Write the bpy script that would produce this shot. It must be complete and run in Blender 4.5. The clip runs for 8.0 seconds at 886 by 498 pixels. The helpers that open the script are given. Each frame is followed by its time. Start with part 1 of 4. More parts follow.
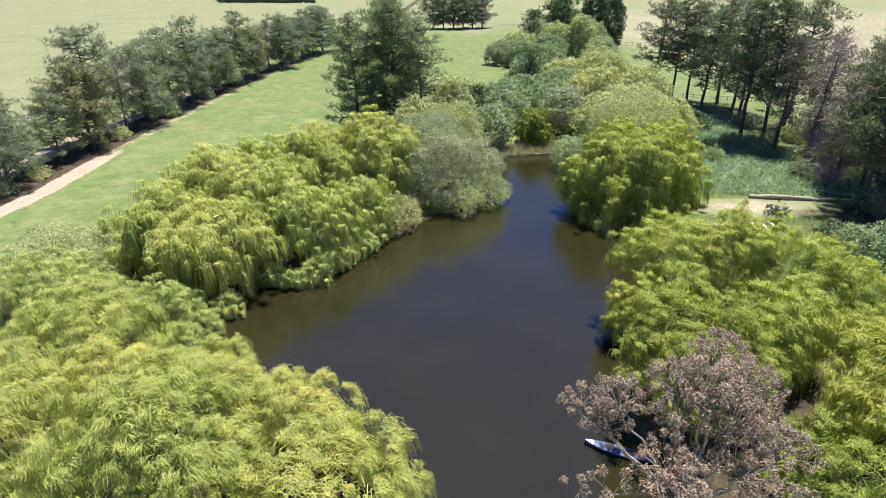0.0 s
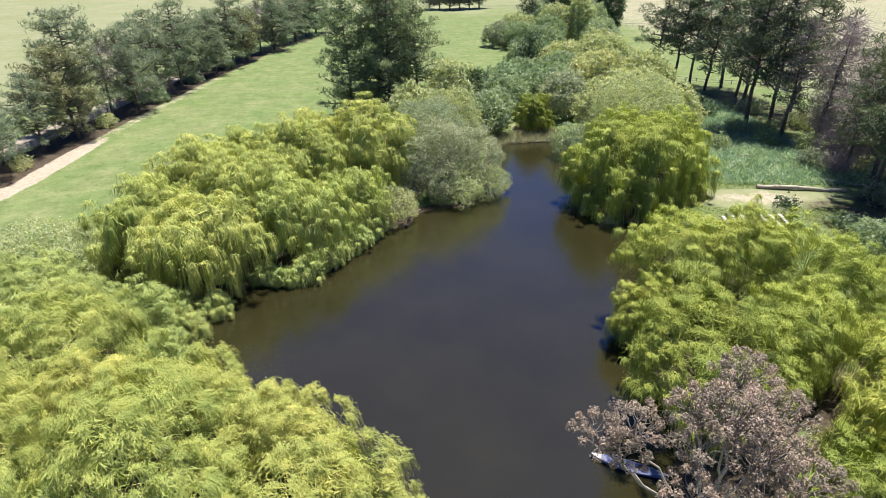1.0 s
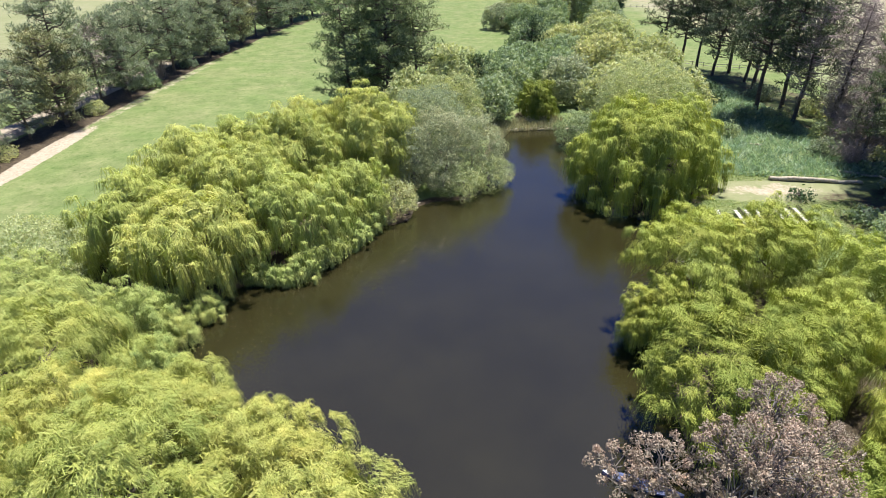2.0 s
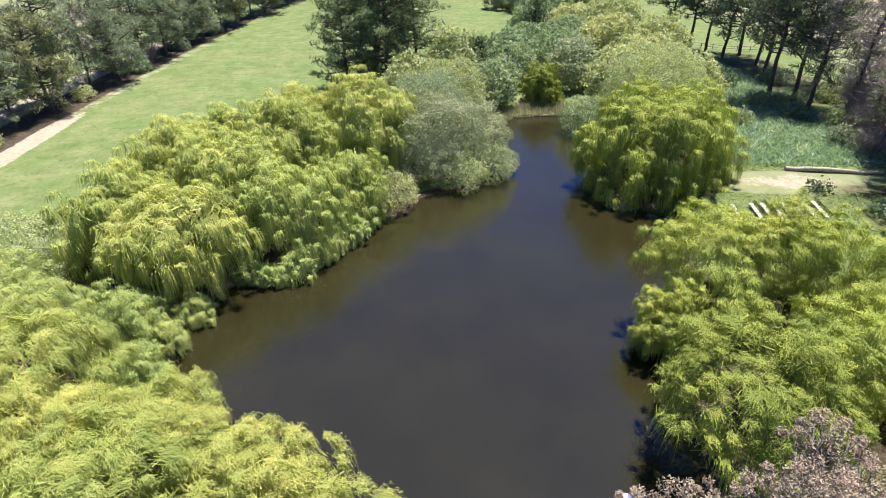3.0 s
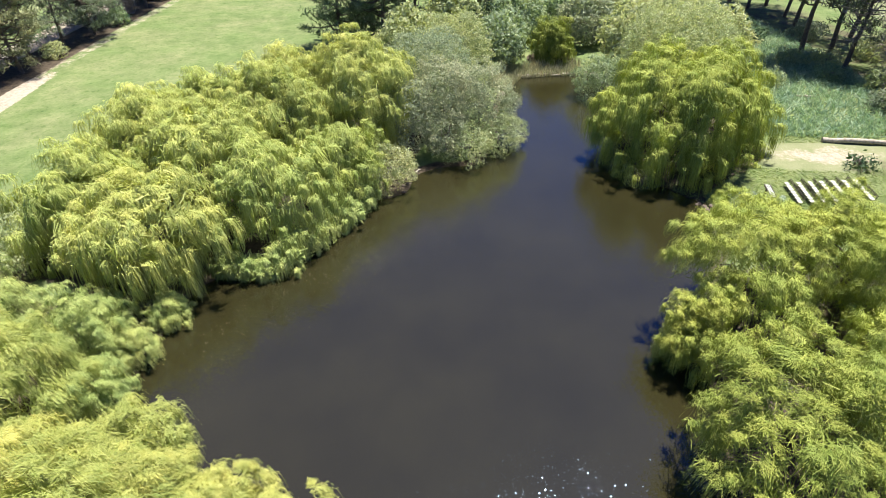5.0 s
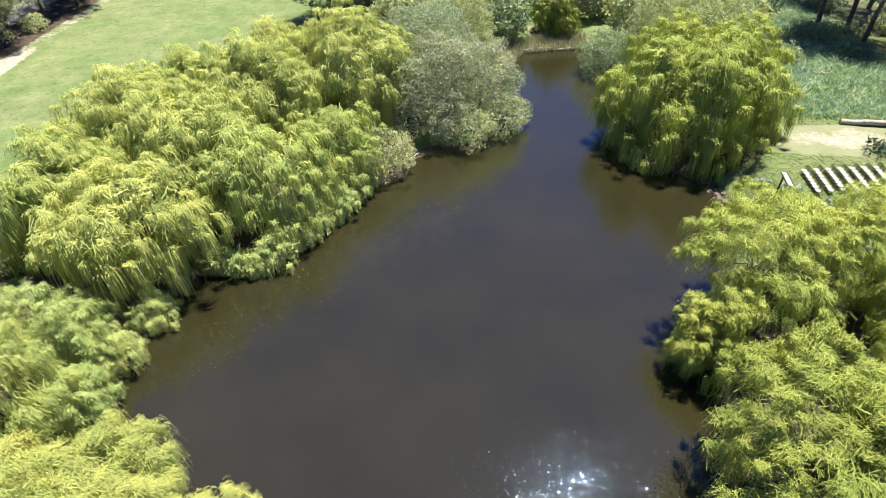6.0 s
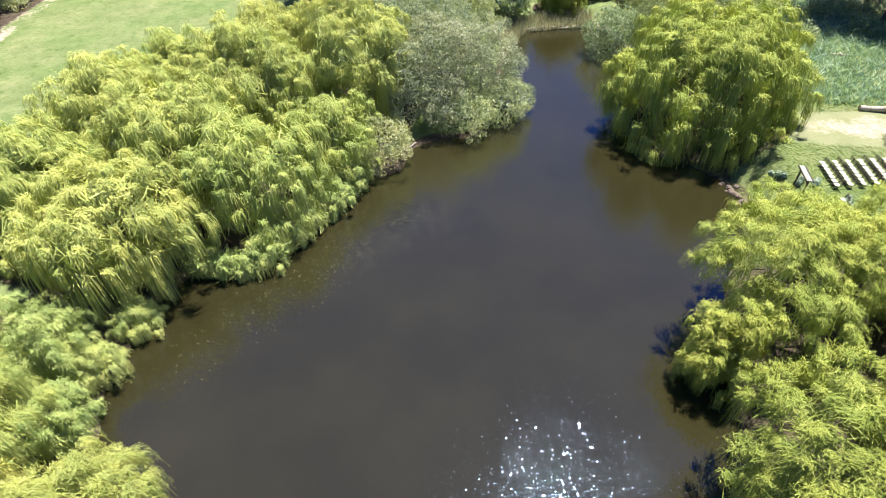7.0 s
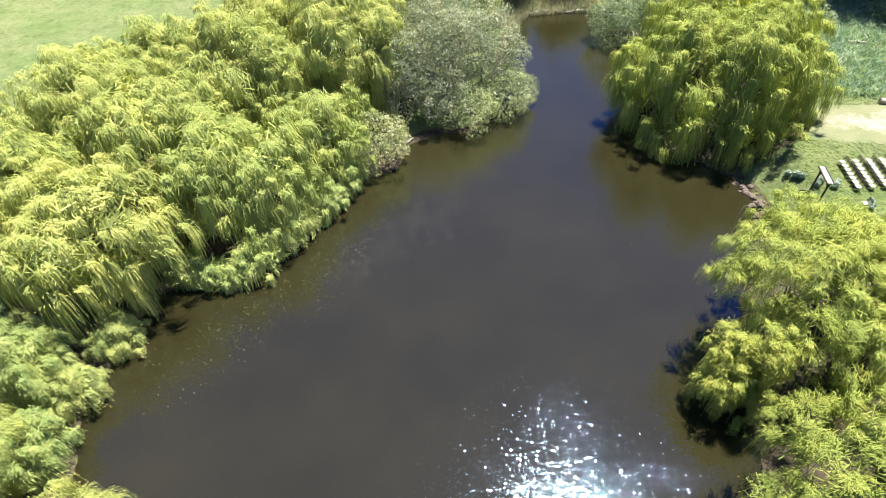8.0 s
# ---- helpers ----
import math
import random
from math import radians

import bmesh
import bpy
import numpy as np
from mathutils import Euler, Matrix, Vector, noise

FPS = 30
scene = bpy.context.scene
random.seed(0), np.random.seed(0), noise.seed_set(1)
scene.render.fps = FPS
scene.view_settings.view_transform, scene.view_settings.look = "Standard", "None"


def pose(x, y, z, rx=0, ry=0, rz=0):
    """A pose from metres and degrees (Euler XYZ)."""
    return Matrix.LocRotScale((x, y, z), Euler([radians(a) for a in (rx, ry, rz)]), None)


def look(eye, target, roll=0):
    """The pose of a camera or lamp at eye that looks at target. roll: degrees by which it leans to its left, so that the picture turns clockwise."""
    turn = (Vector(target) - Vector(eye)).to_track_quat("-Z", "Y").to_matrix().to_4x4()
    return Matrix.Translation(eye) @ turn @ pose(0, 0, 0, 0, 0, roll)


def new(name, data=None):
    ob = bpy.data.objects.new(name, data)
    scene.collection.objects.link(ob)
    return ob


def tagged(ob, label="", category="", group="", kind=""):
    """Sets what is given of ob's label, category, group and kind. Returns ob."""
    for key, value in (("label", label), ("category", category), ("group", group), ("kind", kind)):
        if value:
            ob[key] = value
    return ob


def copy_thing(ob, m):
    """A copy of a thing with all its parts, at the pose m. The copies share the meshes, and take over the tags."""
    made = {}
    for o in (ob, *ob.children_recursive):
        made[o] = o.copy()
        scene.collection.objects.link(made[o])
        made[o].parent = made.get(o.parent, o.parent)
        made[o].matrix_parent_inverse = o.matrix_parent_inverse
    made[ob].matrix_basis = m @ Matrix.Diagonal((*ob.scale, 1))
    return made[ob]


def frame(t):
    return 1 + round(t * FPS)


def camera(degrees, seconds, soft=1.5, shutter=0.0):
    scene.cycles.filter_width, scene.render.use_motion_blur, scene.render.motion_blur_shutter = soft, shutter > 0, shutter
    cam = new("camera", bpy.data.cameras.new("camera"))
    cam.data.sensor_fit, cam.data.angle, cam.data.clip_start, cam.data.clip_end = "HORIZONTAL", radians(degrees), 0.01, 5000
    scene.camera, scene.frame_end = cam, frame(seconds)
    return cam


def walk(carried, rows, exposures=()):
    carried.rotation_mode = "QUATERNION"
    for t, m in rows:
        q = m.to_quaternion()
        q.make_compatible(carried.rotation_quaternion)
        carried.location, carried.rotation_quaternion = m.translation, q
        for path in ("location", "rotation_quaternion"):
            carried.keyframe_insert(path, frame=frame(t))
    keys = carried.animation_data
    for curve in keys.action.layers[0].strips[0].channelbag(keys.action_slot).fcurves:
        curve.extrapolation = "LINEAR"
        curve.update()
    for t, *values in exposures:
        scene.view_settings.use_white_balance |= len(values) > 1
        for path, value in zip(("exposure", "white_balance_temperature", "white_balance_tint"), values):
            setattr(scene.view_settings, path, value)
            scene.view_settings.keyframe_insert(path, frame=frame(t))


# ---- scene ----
cam = camera(77.5, 8.0, soft=0.9)
PATH = [
    (0, (0.419, -1.428, 33.089), (0.403, 0.368, 32.209), -0.0),
    (0.5, (0.402, 0.235, 33.115), (0.396, 2.017, 32.207), -0.0),
    (1, (0.303, 1.857, 33.182), (0.299, 3.625, 32.247), 0.0),
    (1.5, (0.195, 3.417, 33.234), (0.193, 5.171, 32.274), -0.0),
    (3, (-0.077, 8.543, 33.174), (-0.079, 10.249, 32.13), -0.1),
    (3.5, (-0.098, 10.362, 33.096), (-0.102, 12.049, 32.022), -0.2),
    (4, (-0.096, 12.185, 33.015), (-0.1, 13.85, 31.906), -0.2),
    (4.5, (-0.122, 13.896, 33.003), (-0.129, 15.534, 31.856), -0.2),
    (6, (-0.214, 18.966, 33.173), (-0.217, 20.508, 31.898), -0.2),
    (6.5, (-0.169, 20.643, 33.211), (-0.172, 22.152, 31.899), -0.3),
    (7, (-0.115, 22.333, 33.224), (-0.118, 23.814, 31.88), -0.3),
    (7.5, (-0.148, 24.109, 33.202), (-0.148, 25.563, 31.829), -0.2),
    (8, (-0.199, 25.941, 33.15), (-0.195, 27.37, 31.751), -0.2),
]
walk(cam, [(t, look(eye, target, roll)) for t, eye, target, roll in PATH], exposures=[(0, 1.20), (1.5, 1.24), (3, 1.30), (4.5, 1.38), (6, 1.46), (8, 1.60)])

# ---- world, sun, exposure ----
SUN_AZ, SUN_EL = 30.0, 69.2
world = bpy.data.worlds.new("sky")
scene.world = world
world.use_nodes = True
wn = world.node_tree.nodes
sky = wn.new("ShaderNodeTexSky")
sky.sky_type = "NISHITA"
sky.sun_disc = False
sky.sun_elevation, sky.sun_rotation = radians(SUN_EL), radians(SUN_AZ)
sky.air_density, sky.dust_density, sky.ozone_density = 0.9, 0.1, 5.0
deep = wn.new("ShaderNodeMix")
deep.data_type, deep.blend_type = "RGBA", "MULTIPLY"
deep.inputs["Factor"].default_value = 1.0
deep.inputs["B"].default_value = (0.58, 0.84, 1.42, 1)
world.node_tree.links.new(sky.outputs[0], deep.inputs["A"])
world.node_tree.links.new(deep.outputs["Result"], wn["Background"].inputs[0])
wn["Background"].inputs[1].default_value = 0.039
sun_data = bpy.data.lights.new("sun", "SUN")
sun_data.energy, sun_data.angle, sun_data.color = 5.0, radians(0.53), (1.0, 0.95, 0.87)
sun = new("sun", sun_data)
to_sun = Vector((math.sin(radians(SUN_AZ)) * math.cos(radians(SUN_EL)), math.cos(radians(SUN_AZ)) * math.cos(radians(SUN_EL)), math.sin(radians(SUN_EL))))
sun.matrix_world = look(to_sun * 100, (0, 0, 0))


# ---- materials ----
class Nodes:
    """A short way to write node trees."""

    def __init__(self, name):
        self.mat = bpy.data.materials.new(name)
        self.mat.use_nodes = True
        self.tree = self.mat.node_tree
        self.bsdf = self.tree.nodes["Principled BSDF"]
        self.out = self.tree.nodes["Material Output"]

    def add(self, kind, **values):
        n = self.tree.nodes.new(kind)
        for k, v in values.items():
            n.inputs[k.replace("_", " ")].default_value = v
        return n

    def link(self, a, b):
        self.tree.links.new(a, b)

    def coords(self):
        return self.tree.nodes.new("ShaderNodeTexCoord").outputs["Object"]

    def noise(self, scale, detail=3.0, rough=0.55, vec=None):
        n = self.add("ShaderNodeTexNoise", Scale=scale, Detail=detail, Roughness=rough)
        self.link(vec or self.coords(), n.inputs["Vector"])
        return n.outputs["Fac"]

    def ramp(self, fac, *stops):
        n = self.tree.nodes.new("ShaderNodeValToRGB")
        e = n.color_ramp.elements
        while len(e) < len(stops):
            e.new(0.5)
        for el, (p, c) in zip(e, stops):
            el.position, el.color = p, (*c, 1)
        self.link(fac, n.inputs[0])
        return n.outputs[0]

    def mix(self, fac, a, b, kind="MIX"):
        n = self.tree.nodes.new("ShaderNodeMix")
        n.data_type, n.blend_type = "RGBA", kind
        for sock, v in ((n.inputs["Factor"], fac), (n.inputs["A"], a), (n.inputs["B"], b)):
            if isinstance(v, (int, float)):
                sock.default_value = v
            elif isinstance(v, tuple):
                sock.default_value = (*v, 1)
            else:
                self.link(v, sock)
        return n.outputs["Result"]

    def math(self, op, a, b=0.0):
        n = self.tree.nodes.new("ShaderNodeMath")
        n.operation = op
        for sock, v in ((n.inputs[0], a), (n.inputs[1], b)):
            if isinstance(v, (int, float)):
                sock.default_value = v
            else:
                self.link(v, sock)
        return n.outputs[0]

    def vector(self, op, *values):
        n = self.tree.nodes.new("ShaderNodeVectorMath")
        n.operation = op
        for sock, v in zip(n.inputs, values):
            if isinstance(v, tuple):
                sock.default_value = v
            else:
                self.link(v, sock)
        return n.outputs[0]

    def bump(self, height, strength=0.4, distance=0.05):
        n = self.add("ShaderNodeBump", Strength=strength, Distance=distance)
        self.link(height, n.inputs["Height"])
        self.link(n.outputs[0], self.bsdf.inputs["Normal"])

    def finish(self, colour, rough=0.8, spec=0.3):
        if isinstance(colour, tuple):
            self.bsdf.inputs["Base Color"].default_value = (*colour, 1)
        else:
            self.link(colour, self.bsdf.inputs["Base Color"])
        self.bsdf.inputs["Roughness"].default_value = rough
        self.bsdf.inputs["Specular IOR Level"].default_value = spec
        return self.mat


def leaf_material(name, dark, mid, light, through_colour, glow=0.4, patch=0.35, rough=0.65):
    """Leaves: colour by leaf and by patch, light shining through."""
    n = Nodes(name)
    rnd = n.tree.nodes.new("ShaderNodeNewGeometry").outputs["Random Per Island"]
    col = n.ramp(rnd, (0.0, dark), (0.5, mid), (1.0, light))
    patchy = n.ramp(n.noise(patch, 2.0), (0.35, (0.72, 0.80, 0.75)), (0.65, (1.05, 1.04, 0.96)))
    col = n.mix(1.0, col, patchy, "MULTIPLY")
    col = n.mix(1.0, col, n.ramp(n.noise(patch * 3.4, 2.0), (0.36, (0.82, 0.88, 0.84)), (0.64, (1.08, 1.05, 1.02))), "MULTIPLY")
    info = n.tree.nodes.new("ShaderNodeObjectInfo").outputs["Random"]
    col = n.mix(1.0, col, n.ramp(info, (0.0, (0.88, 0.93, 0.9)), (1.0, (1.08, 1.03, 1.0))), "MULTIPLY")
    n.finish(col, rough, 0.15)
    tr = n.add("ShaderNodeBsdfTranslucent")
    n.link(n.mix(1.0, col, through_colour, "MULTIPLY"), tr.inputs["Color"])
    mixer = n.add("ShaderNodeMixShader", Fac=glow)
    n.link(n.bsdf.outputs[0], mixer.inputs[1])
    n.link(tr.outputs[0], mixer.inputs[2])
    n.link(mixer.outputs[0], n.out.inputs["Surface"])
    return n.mat


def bark_material(name, dark, light):
    n = Nodes(name)
    col = n.ramp(n.noise(3.0, 5.0, 0.65), (0.3, dark), (0.7, light))
    n.bump(n.noise(9.0, 4.0, 0.7), 0.7, 0.06)
    return n.finish(col, 0.9, 0.2)


M_WILLOW = leaf_material("willow_leaf", (0.388, 0.413, 0.119), (0.48, 0.494, 0.165), (0.581, 0.576, 0.239), (1.15, 1.2, 0.6), 0.24)
M_WILLOW_PALE = leaf_material("willow_leaf_pale", (0.353, 0.37, 0.105), (0.436, 0.442, 0.14), (0.533, 0.522, 0.205), (1.15, 1.2, 0.6), 0.24)
M_WILLOW_GOLD = leaf_material("willow_leaf_golden", (0.325, 0.36, 0.075), (0.41, 0.435, 0.105), (0.51, 0.515, 0.165), (1.15, 1.2, 0.5), 0.2)
M_WILLOW_DEEP = leaf_material("willow_leaf_deep", (0.207, 0.253, 0.0505), (0.275, 0.321, 0.0735), (0.367, 0.394, 0.115), (1.15, 1.2, 0.5), 0.14)
M_WILLOW_COOL = leaf_material("willow_leaf_cool", (0.322, 0.372, 0.12), (0.406, 0.444, 0.16), (0.52, 0.541, 0.23), (1.1, 1.2, 0.7), 0.15)
M_SHRUB = leaf_material("shrub_leaf", (0.219, 0.281, 0.193), (0.326, 0.395, 0.286), (0.452, 0.508, 0.395), (1.1, 1.1, 0.6), 0.42)
M_GREY = leaf_material("grey_leaf", (0.271, 0.296, 0.212), (0.39, 0.414, 0.311), (0.504, 0.526, 0.413), (1.1, 1.1, 0.8), 0.42)
M_OLIVE = leaf_material("olive_leaf", (0.335, 0.362, 0.216), (0.488, 0.508, 0.321), (0.633, 0.637, 0.452), (1.1, 1.1, 0.6), 0.42)
M_PINE = leaf_material("pine_needle", (0.16, 0.185, 0.146), (0.25, 0.28, 0.232), (0.35, 0.38, 0.323), (1.0, 1.1, 0.7), 0.4)
M_PINE_DARK = leaf_material("pine_needle_dark", (0.133, 0.164, 0.098), (0.234, 0.274, 0.17), (0.376, 0.414, 0.268), (1.0, 1.1, 0.7), 0.3)
# darker copy of the pine needles, shade put into the leaf colour
M_PINE_SHADY = leaf_material("pine_needle_shady", (0.075, 0.09, 0.06), (0.13, 0.15, 0.105), (0.21, 0.235, 0.165), (1.0, 1.1, 0.7), 0.25)
M_PINE_BROWN = leaf_material("pine_needle_browned", (0.158, 0.155, 0.084), (0.263, 0.265, 0.15), (0.378, 0.38, 0.228), (1.0, 1.0, 0.7), 0.15)
M_CYPRESS = leaf_material("cypress_leaf", (0.051, 0.088, 0.056), (0.0935, 0.141, 0.084), (0.162, 0.216, 0.13), (1.0, 1.1, 0.6), 0.18)
M_BROWN = leaf_material("dry_leaf", (0.264, 0.184, 0.164), (0.381, 0.275, 0.248), (0.497, 0.395, 0.361), (1.1, 1.0, 0.9), 0.25, 0.6)
M_REED = leaf_material("reed_blade", (0.34, 0.29, 0.19), (0.52, 0.46, 0.33), (0.70, 0.64, 0.50), (1.0, 1.0, 0.8), 0.25)
M_TALLGRASS = leaf_material("tall_grass_blade", (0.206, 0.295, 0.227), (0.324, 0.43, 0.35), (0.481, 0.578, 0.511), (1.0, 1.1, 0.6), 0.3)
M_MEADOW = leaf_material("meadow_blade", (0.185, 0.25, 0.085), (0.27, 0.335, 0.125), (0.37, 0.41, 0.18), (1.0, 1.05, 0.7), 0.3)
M_BARK = bark_material("dark_bark", (0.06, 0.046, 0.038), (0.17, 0.135, 0.11))
M_BARK_GREY = bark_material("grey_bark", (0.12, 0.10, 0.09), (0.30, 0.27, 0.25))
M_BARK_PALE = bark_material("pale_bark", (0.25, 0.21, 0.18), (0.55, 0.49, 0.44))


def ground_material():
    """Meadow, dry field, bare soil, and dark litter that also carries painted shade, laid out by the plan's masks."""
    n = Nodes("meadow_and_soil")
    att = n.tree.nodes.new("ShaderNodeAttribute")
    att.attribute_name = "cover"
    sep = n.tree.nodes.new("ShaderNodeSeparateColor")
    n.link(att.outputs["Color"], sep.inputs[0])
    fine, mid, wide = n.noise(2.2, 5.0, 0.7), n.noise(0.35, 4.0, 0.6), n.noise(0.035, 4.0, 0.6)
    green = n.ramp(mid, (0.3, (0.105, 0.138, 0.056)), (0.7, (0.168, 0.195, 0.09)))
    green = n.mix(1.0, green, n.ramp(fine, (0.3, (0.80, 0.83, 0.8)), (0.72, (1.14, 1.1, 1.08))), "MULTIPLY")
    tufts = n.ramp(n.noise(0.85, 3.0, 0.75), (0.52, (1.0, 1.0, 1.0)), (0.66, (0.70, 0.80, 0.66)))
    green = n.mix(1.0, green, tufts, "MULTIPLY")
    green = n.mix(1.0, green, n.ramp(n.noise(0.11, 3.0, 0.6), (0.35, (0.86, 0.96, 0.82)), (0.66, (1.12, 1.06, 1.1))), "MULTIPLY")
    dry = n.ramp(n.mix(0.5, wide, mid), (0.35, (0.145, 0.165, 0.08)), (0.55, (0.19, 0.198, 0.112)), (0.7, (0.235, 0.218, 0.158)))
    soil = n.ramp(fine, (0.3, (0.215, 0.177, 0.132)), (0.7, (0.395, 0.343, 0.277)))
    # dark brown litter, also used to paint shade on the ground
    litter_shade = n.ramp(fine, (0.3, (0.03, 0.024, 0.017)), (0.7, (0.095, 0.075, 0.052)))

    def edge(mask):
        return n.ramp(n.math("ADD", mask, n.math("MULTIPLY", n.math("SUBTRACT", n.mix(0.5, fine, mid), 0.5), 0.9)), (0.42, (0, 0, 0)), (0.58, (1, 1, 1)))

    col = n.mix(n.ramp(n.math("ADD", sep.outputs["Blue"], n.math("MULTIPLY", n.math("SUBTRACT", wide, 0.5), 0.8)), (0.3, (0, 0, 0)), (0.7, (1, 1, 1))), green, dry)
    col = n.mix(edge(sep.outputs["Green"]), col, litter_shade)
    col = n.mix(edge(sep.outputs["Red"]), col, soil)
    n.bump(fine, 0.6, 0.12)
    return n.finish(col, 0.95, 0.1)


def water_material():
    """Still, brown, silty pond water with a light ripple."""
    n = Nodes("pond_water")
    silt = n.ramp(n.noise(0.09, 3.0), (0.35, (0.0165, 0.0148, 0.006)), (0.7, (0.0215, 0.0193, 0.0078)))
    n.bump(n.noise(1.7, 2.0, 0.5), 1.0, 0.006)
    tilt = None
    for scale, most in ((11.0, 0.085), (17.0, 0.035)):
        cells = n.add("ShaderNodeTexVoronoi", Scale=scale)
        n.link(n.coords(), cells.inputs["Vector"])
        spread = n.vector("MULTIPLY_ADD", cells.outputs["Color"], (2, 2, 0), (-1, -1, 0))
        if tilt is None:
            square = n.vector("MULTIPLY", spread, spread)
            spread = n.vector("MULTIPLY", spread, n.vector("MULTIPLY", square, square))
        tilt = n.vector("ADD", n.vector("MULTIPLY", spread, (most, most, 0)), tilt or (0.0, 0.0, 1.0))
    ripple = n.tree.nodes["Bump"]
    n.link(n.vector("NORMALIZE", tilt), ripple.inputs["Normal"])
    n.finish(silt, 0.042, 0.5)
    n.bsdf.inputs["IOR"].default_value = 1.73
    n.bsdf.inputs["Specular Tint"].default_value = (0.5, 0.72, 1.0, 1)
    return n.mat


def plain_material(name, dark, light, scale=6.0, rough=0.6, spec=0.3, bump=0.2):
    n = Nodes(name)
    col = n.ramp(n.noise(scale, 4.0, 0.6), (0.3, dark), (0.7, light))
    n.bump(n.noise(scale * 4, 3.0), bump, 0.02)
    return n.finish(col, rough, spec)


M_HULL = plain_material("blue_boat_paint", (0.07, 0.09, 0.20), (0.115, 0.14, 0.27), 2.0, 0.5, 0.3, 0.05)
M_WHITE = plain_material("white_paint", (0.66, 0.66, 0.64), (0.80, 0.80, 0.78), 3.0, 0.45, 0.4, 0.05)
M_DARK_WOOD = plain_material("dark_stained_wood", (0.02, 0.014, 0.01), (0.06, 0.042, 0.03), 8.0, 0.6)
M_CUSHION = plain_material("white_cloth", (0.40, 0.385, 0.34), (0.54, 0.525, 0.475), 9.0, 0.9, 0.1)
M_RAIL = plain_material("weathered_fence_wood", (0.20, 0.18, 0.17), (0.42, 0.39, 0.37), 5.0, 0.85)
M_LOG = plain_material("bleached_log_wood", (0.22, 0.19, 0.15), (0.50, 0.45, 0.38), 4.0, 0.9, 0.1, 0.6)
M_STONE = plain_material("bank_stone", (0.075, 0.058, 0.047), (0.18, 0.14, 0.115), 3.0, 0.9, 0.2, 0.6)
M_PETAL = leaf_material("white_petal", (0.55, 0.55, 0.50), (0.68, 0.68, 0.64), (0.8, 0.8, 0.77), (1.0, 1.0, 0.95), 0.2)
M_FLOAT = leaf_material("floating_leaf", (0.25, 0.20, 0.10), (0.42, 0.36, 0.22), (0.62, 0.58, 0.45), (1.0, 1.0, 0.8), 0.1)
M_TWIG = bark_material("pinkish_dead_twig", (0.22, 0.175, 0.165), (0.46, 0.38, 0.36))
M_GROUND, M_WATER = ground_material(), water_material()


# ---- builders ----
rng = np.random.default_rng(7)


def mesh_np(name, V, F, material, smooth=False):
    """A mesh from arrays of places and quads."""
    V, F = np.asarray(V, np.float32).reshape(-1, 3), np.asarray(F, np.int32).reshape(-1, 4)
    me = bpy.data.meshes.new(name)
    me.vertices.add(len(V))
    me.vertices.foreach_set("co", V.ravel())
    me.loops.add(F.size)
    me.loops.foreach_set("vertex_index", F.ravel())
    me.polygons.add(len(F))
    me.polygons.foreach_set("loop_start", np.arange(0, F.size, 4, dtype=np.int32))
    me.polygons.foreach_set("use_smooth", np.full(len(F), smooth))
    me.materials.append(material)
    me.update(calc_edges=True)
    me.validate()
    return me


def part_np(name, V, F, material, parent=None, label="", smooth=False):
    ob = new(name, mesh_np(name, V, F, material, smooth))
    ob.parent = parent
    return tagged(ob, label) if label else ob


def part(name, bm, material, parent=None, label=""):
    """One bmesh as one mesh object under a thing or a part."""
    me = bpy.data.meshes.new(name)
    bm.to_mesh(me)
    bm.free()
    me.materials.append(material)
    ob = new(name, me)
    ob.parent = parent
    return tagged(ob, label) if label else ob


class Heap:
    """Gathers quads."""

    def __init__(self):
        self.V, self.F, self.n = [], [], 0

    def add(self, V, F):
        V = np.asarray(V, float).reshape(-1, 3)
        self.V.append(V)
        self.F.append(np.asarray(F, int).reshape(-1, 4) + self.n)
        self.n += len(V)

    def arrays(self):
        return np.concatenate(self.V), np.concatenate(self.F)


def unit(a):
    return a / np.maximum(np.linalg.norm(a, axis=-1, keepdims=True), 1e-9)


def strips(P, W, face=None, loose=0.55):
    """Narrow blades along the lines P (n, k, 3) with half widths W (n, k), broad side roughly towards face."""
    n, k, _ = P.shape
    T = unit(P[:, -1] - P[:, 0])
    N = rng.normal(size=(n, 3)) if face is None else face + rng.normal(size=(n, 3)) * loose
    S = unit(np.cross(T, N))[:, None, :] * W[:, :, None]
    V = np.stack([P - S, P + S], 2).reshape(-1, 3)
    base = (np.arange(n) * 2 * k)[:, None] + (np.arange(k - 1) * 2)[None, :]
    return V, np.stack([base, base + 1, base + 3, base + 2], -1).reshape(-1, 4)


def leaves(P, size, up=0.0, face=None, loose=0.8):
    """Small pointed leaves (diamonds) at the places P, broad side roughly towards face."""
    n = len(P)
    A = unit(rng.normal(size=(n, 3)) + np.array((0, 0, up)))
    B = unit(np.cross(A, rng.normal(size=(n, 3)) if face is None else face + rng.normal(size=(n, 3)) * loose))
    L = size * rng.uniform(0.6, 1.4, (n, 1))
    V = np.stack([P - A * L, P + B * L * 0.45, P + A * L, P - B * L * 0.45], 1)
    return V.reshape(-1, 3), np.arange(4 * n).reshape(-1, 4)


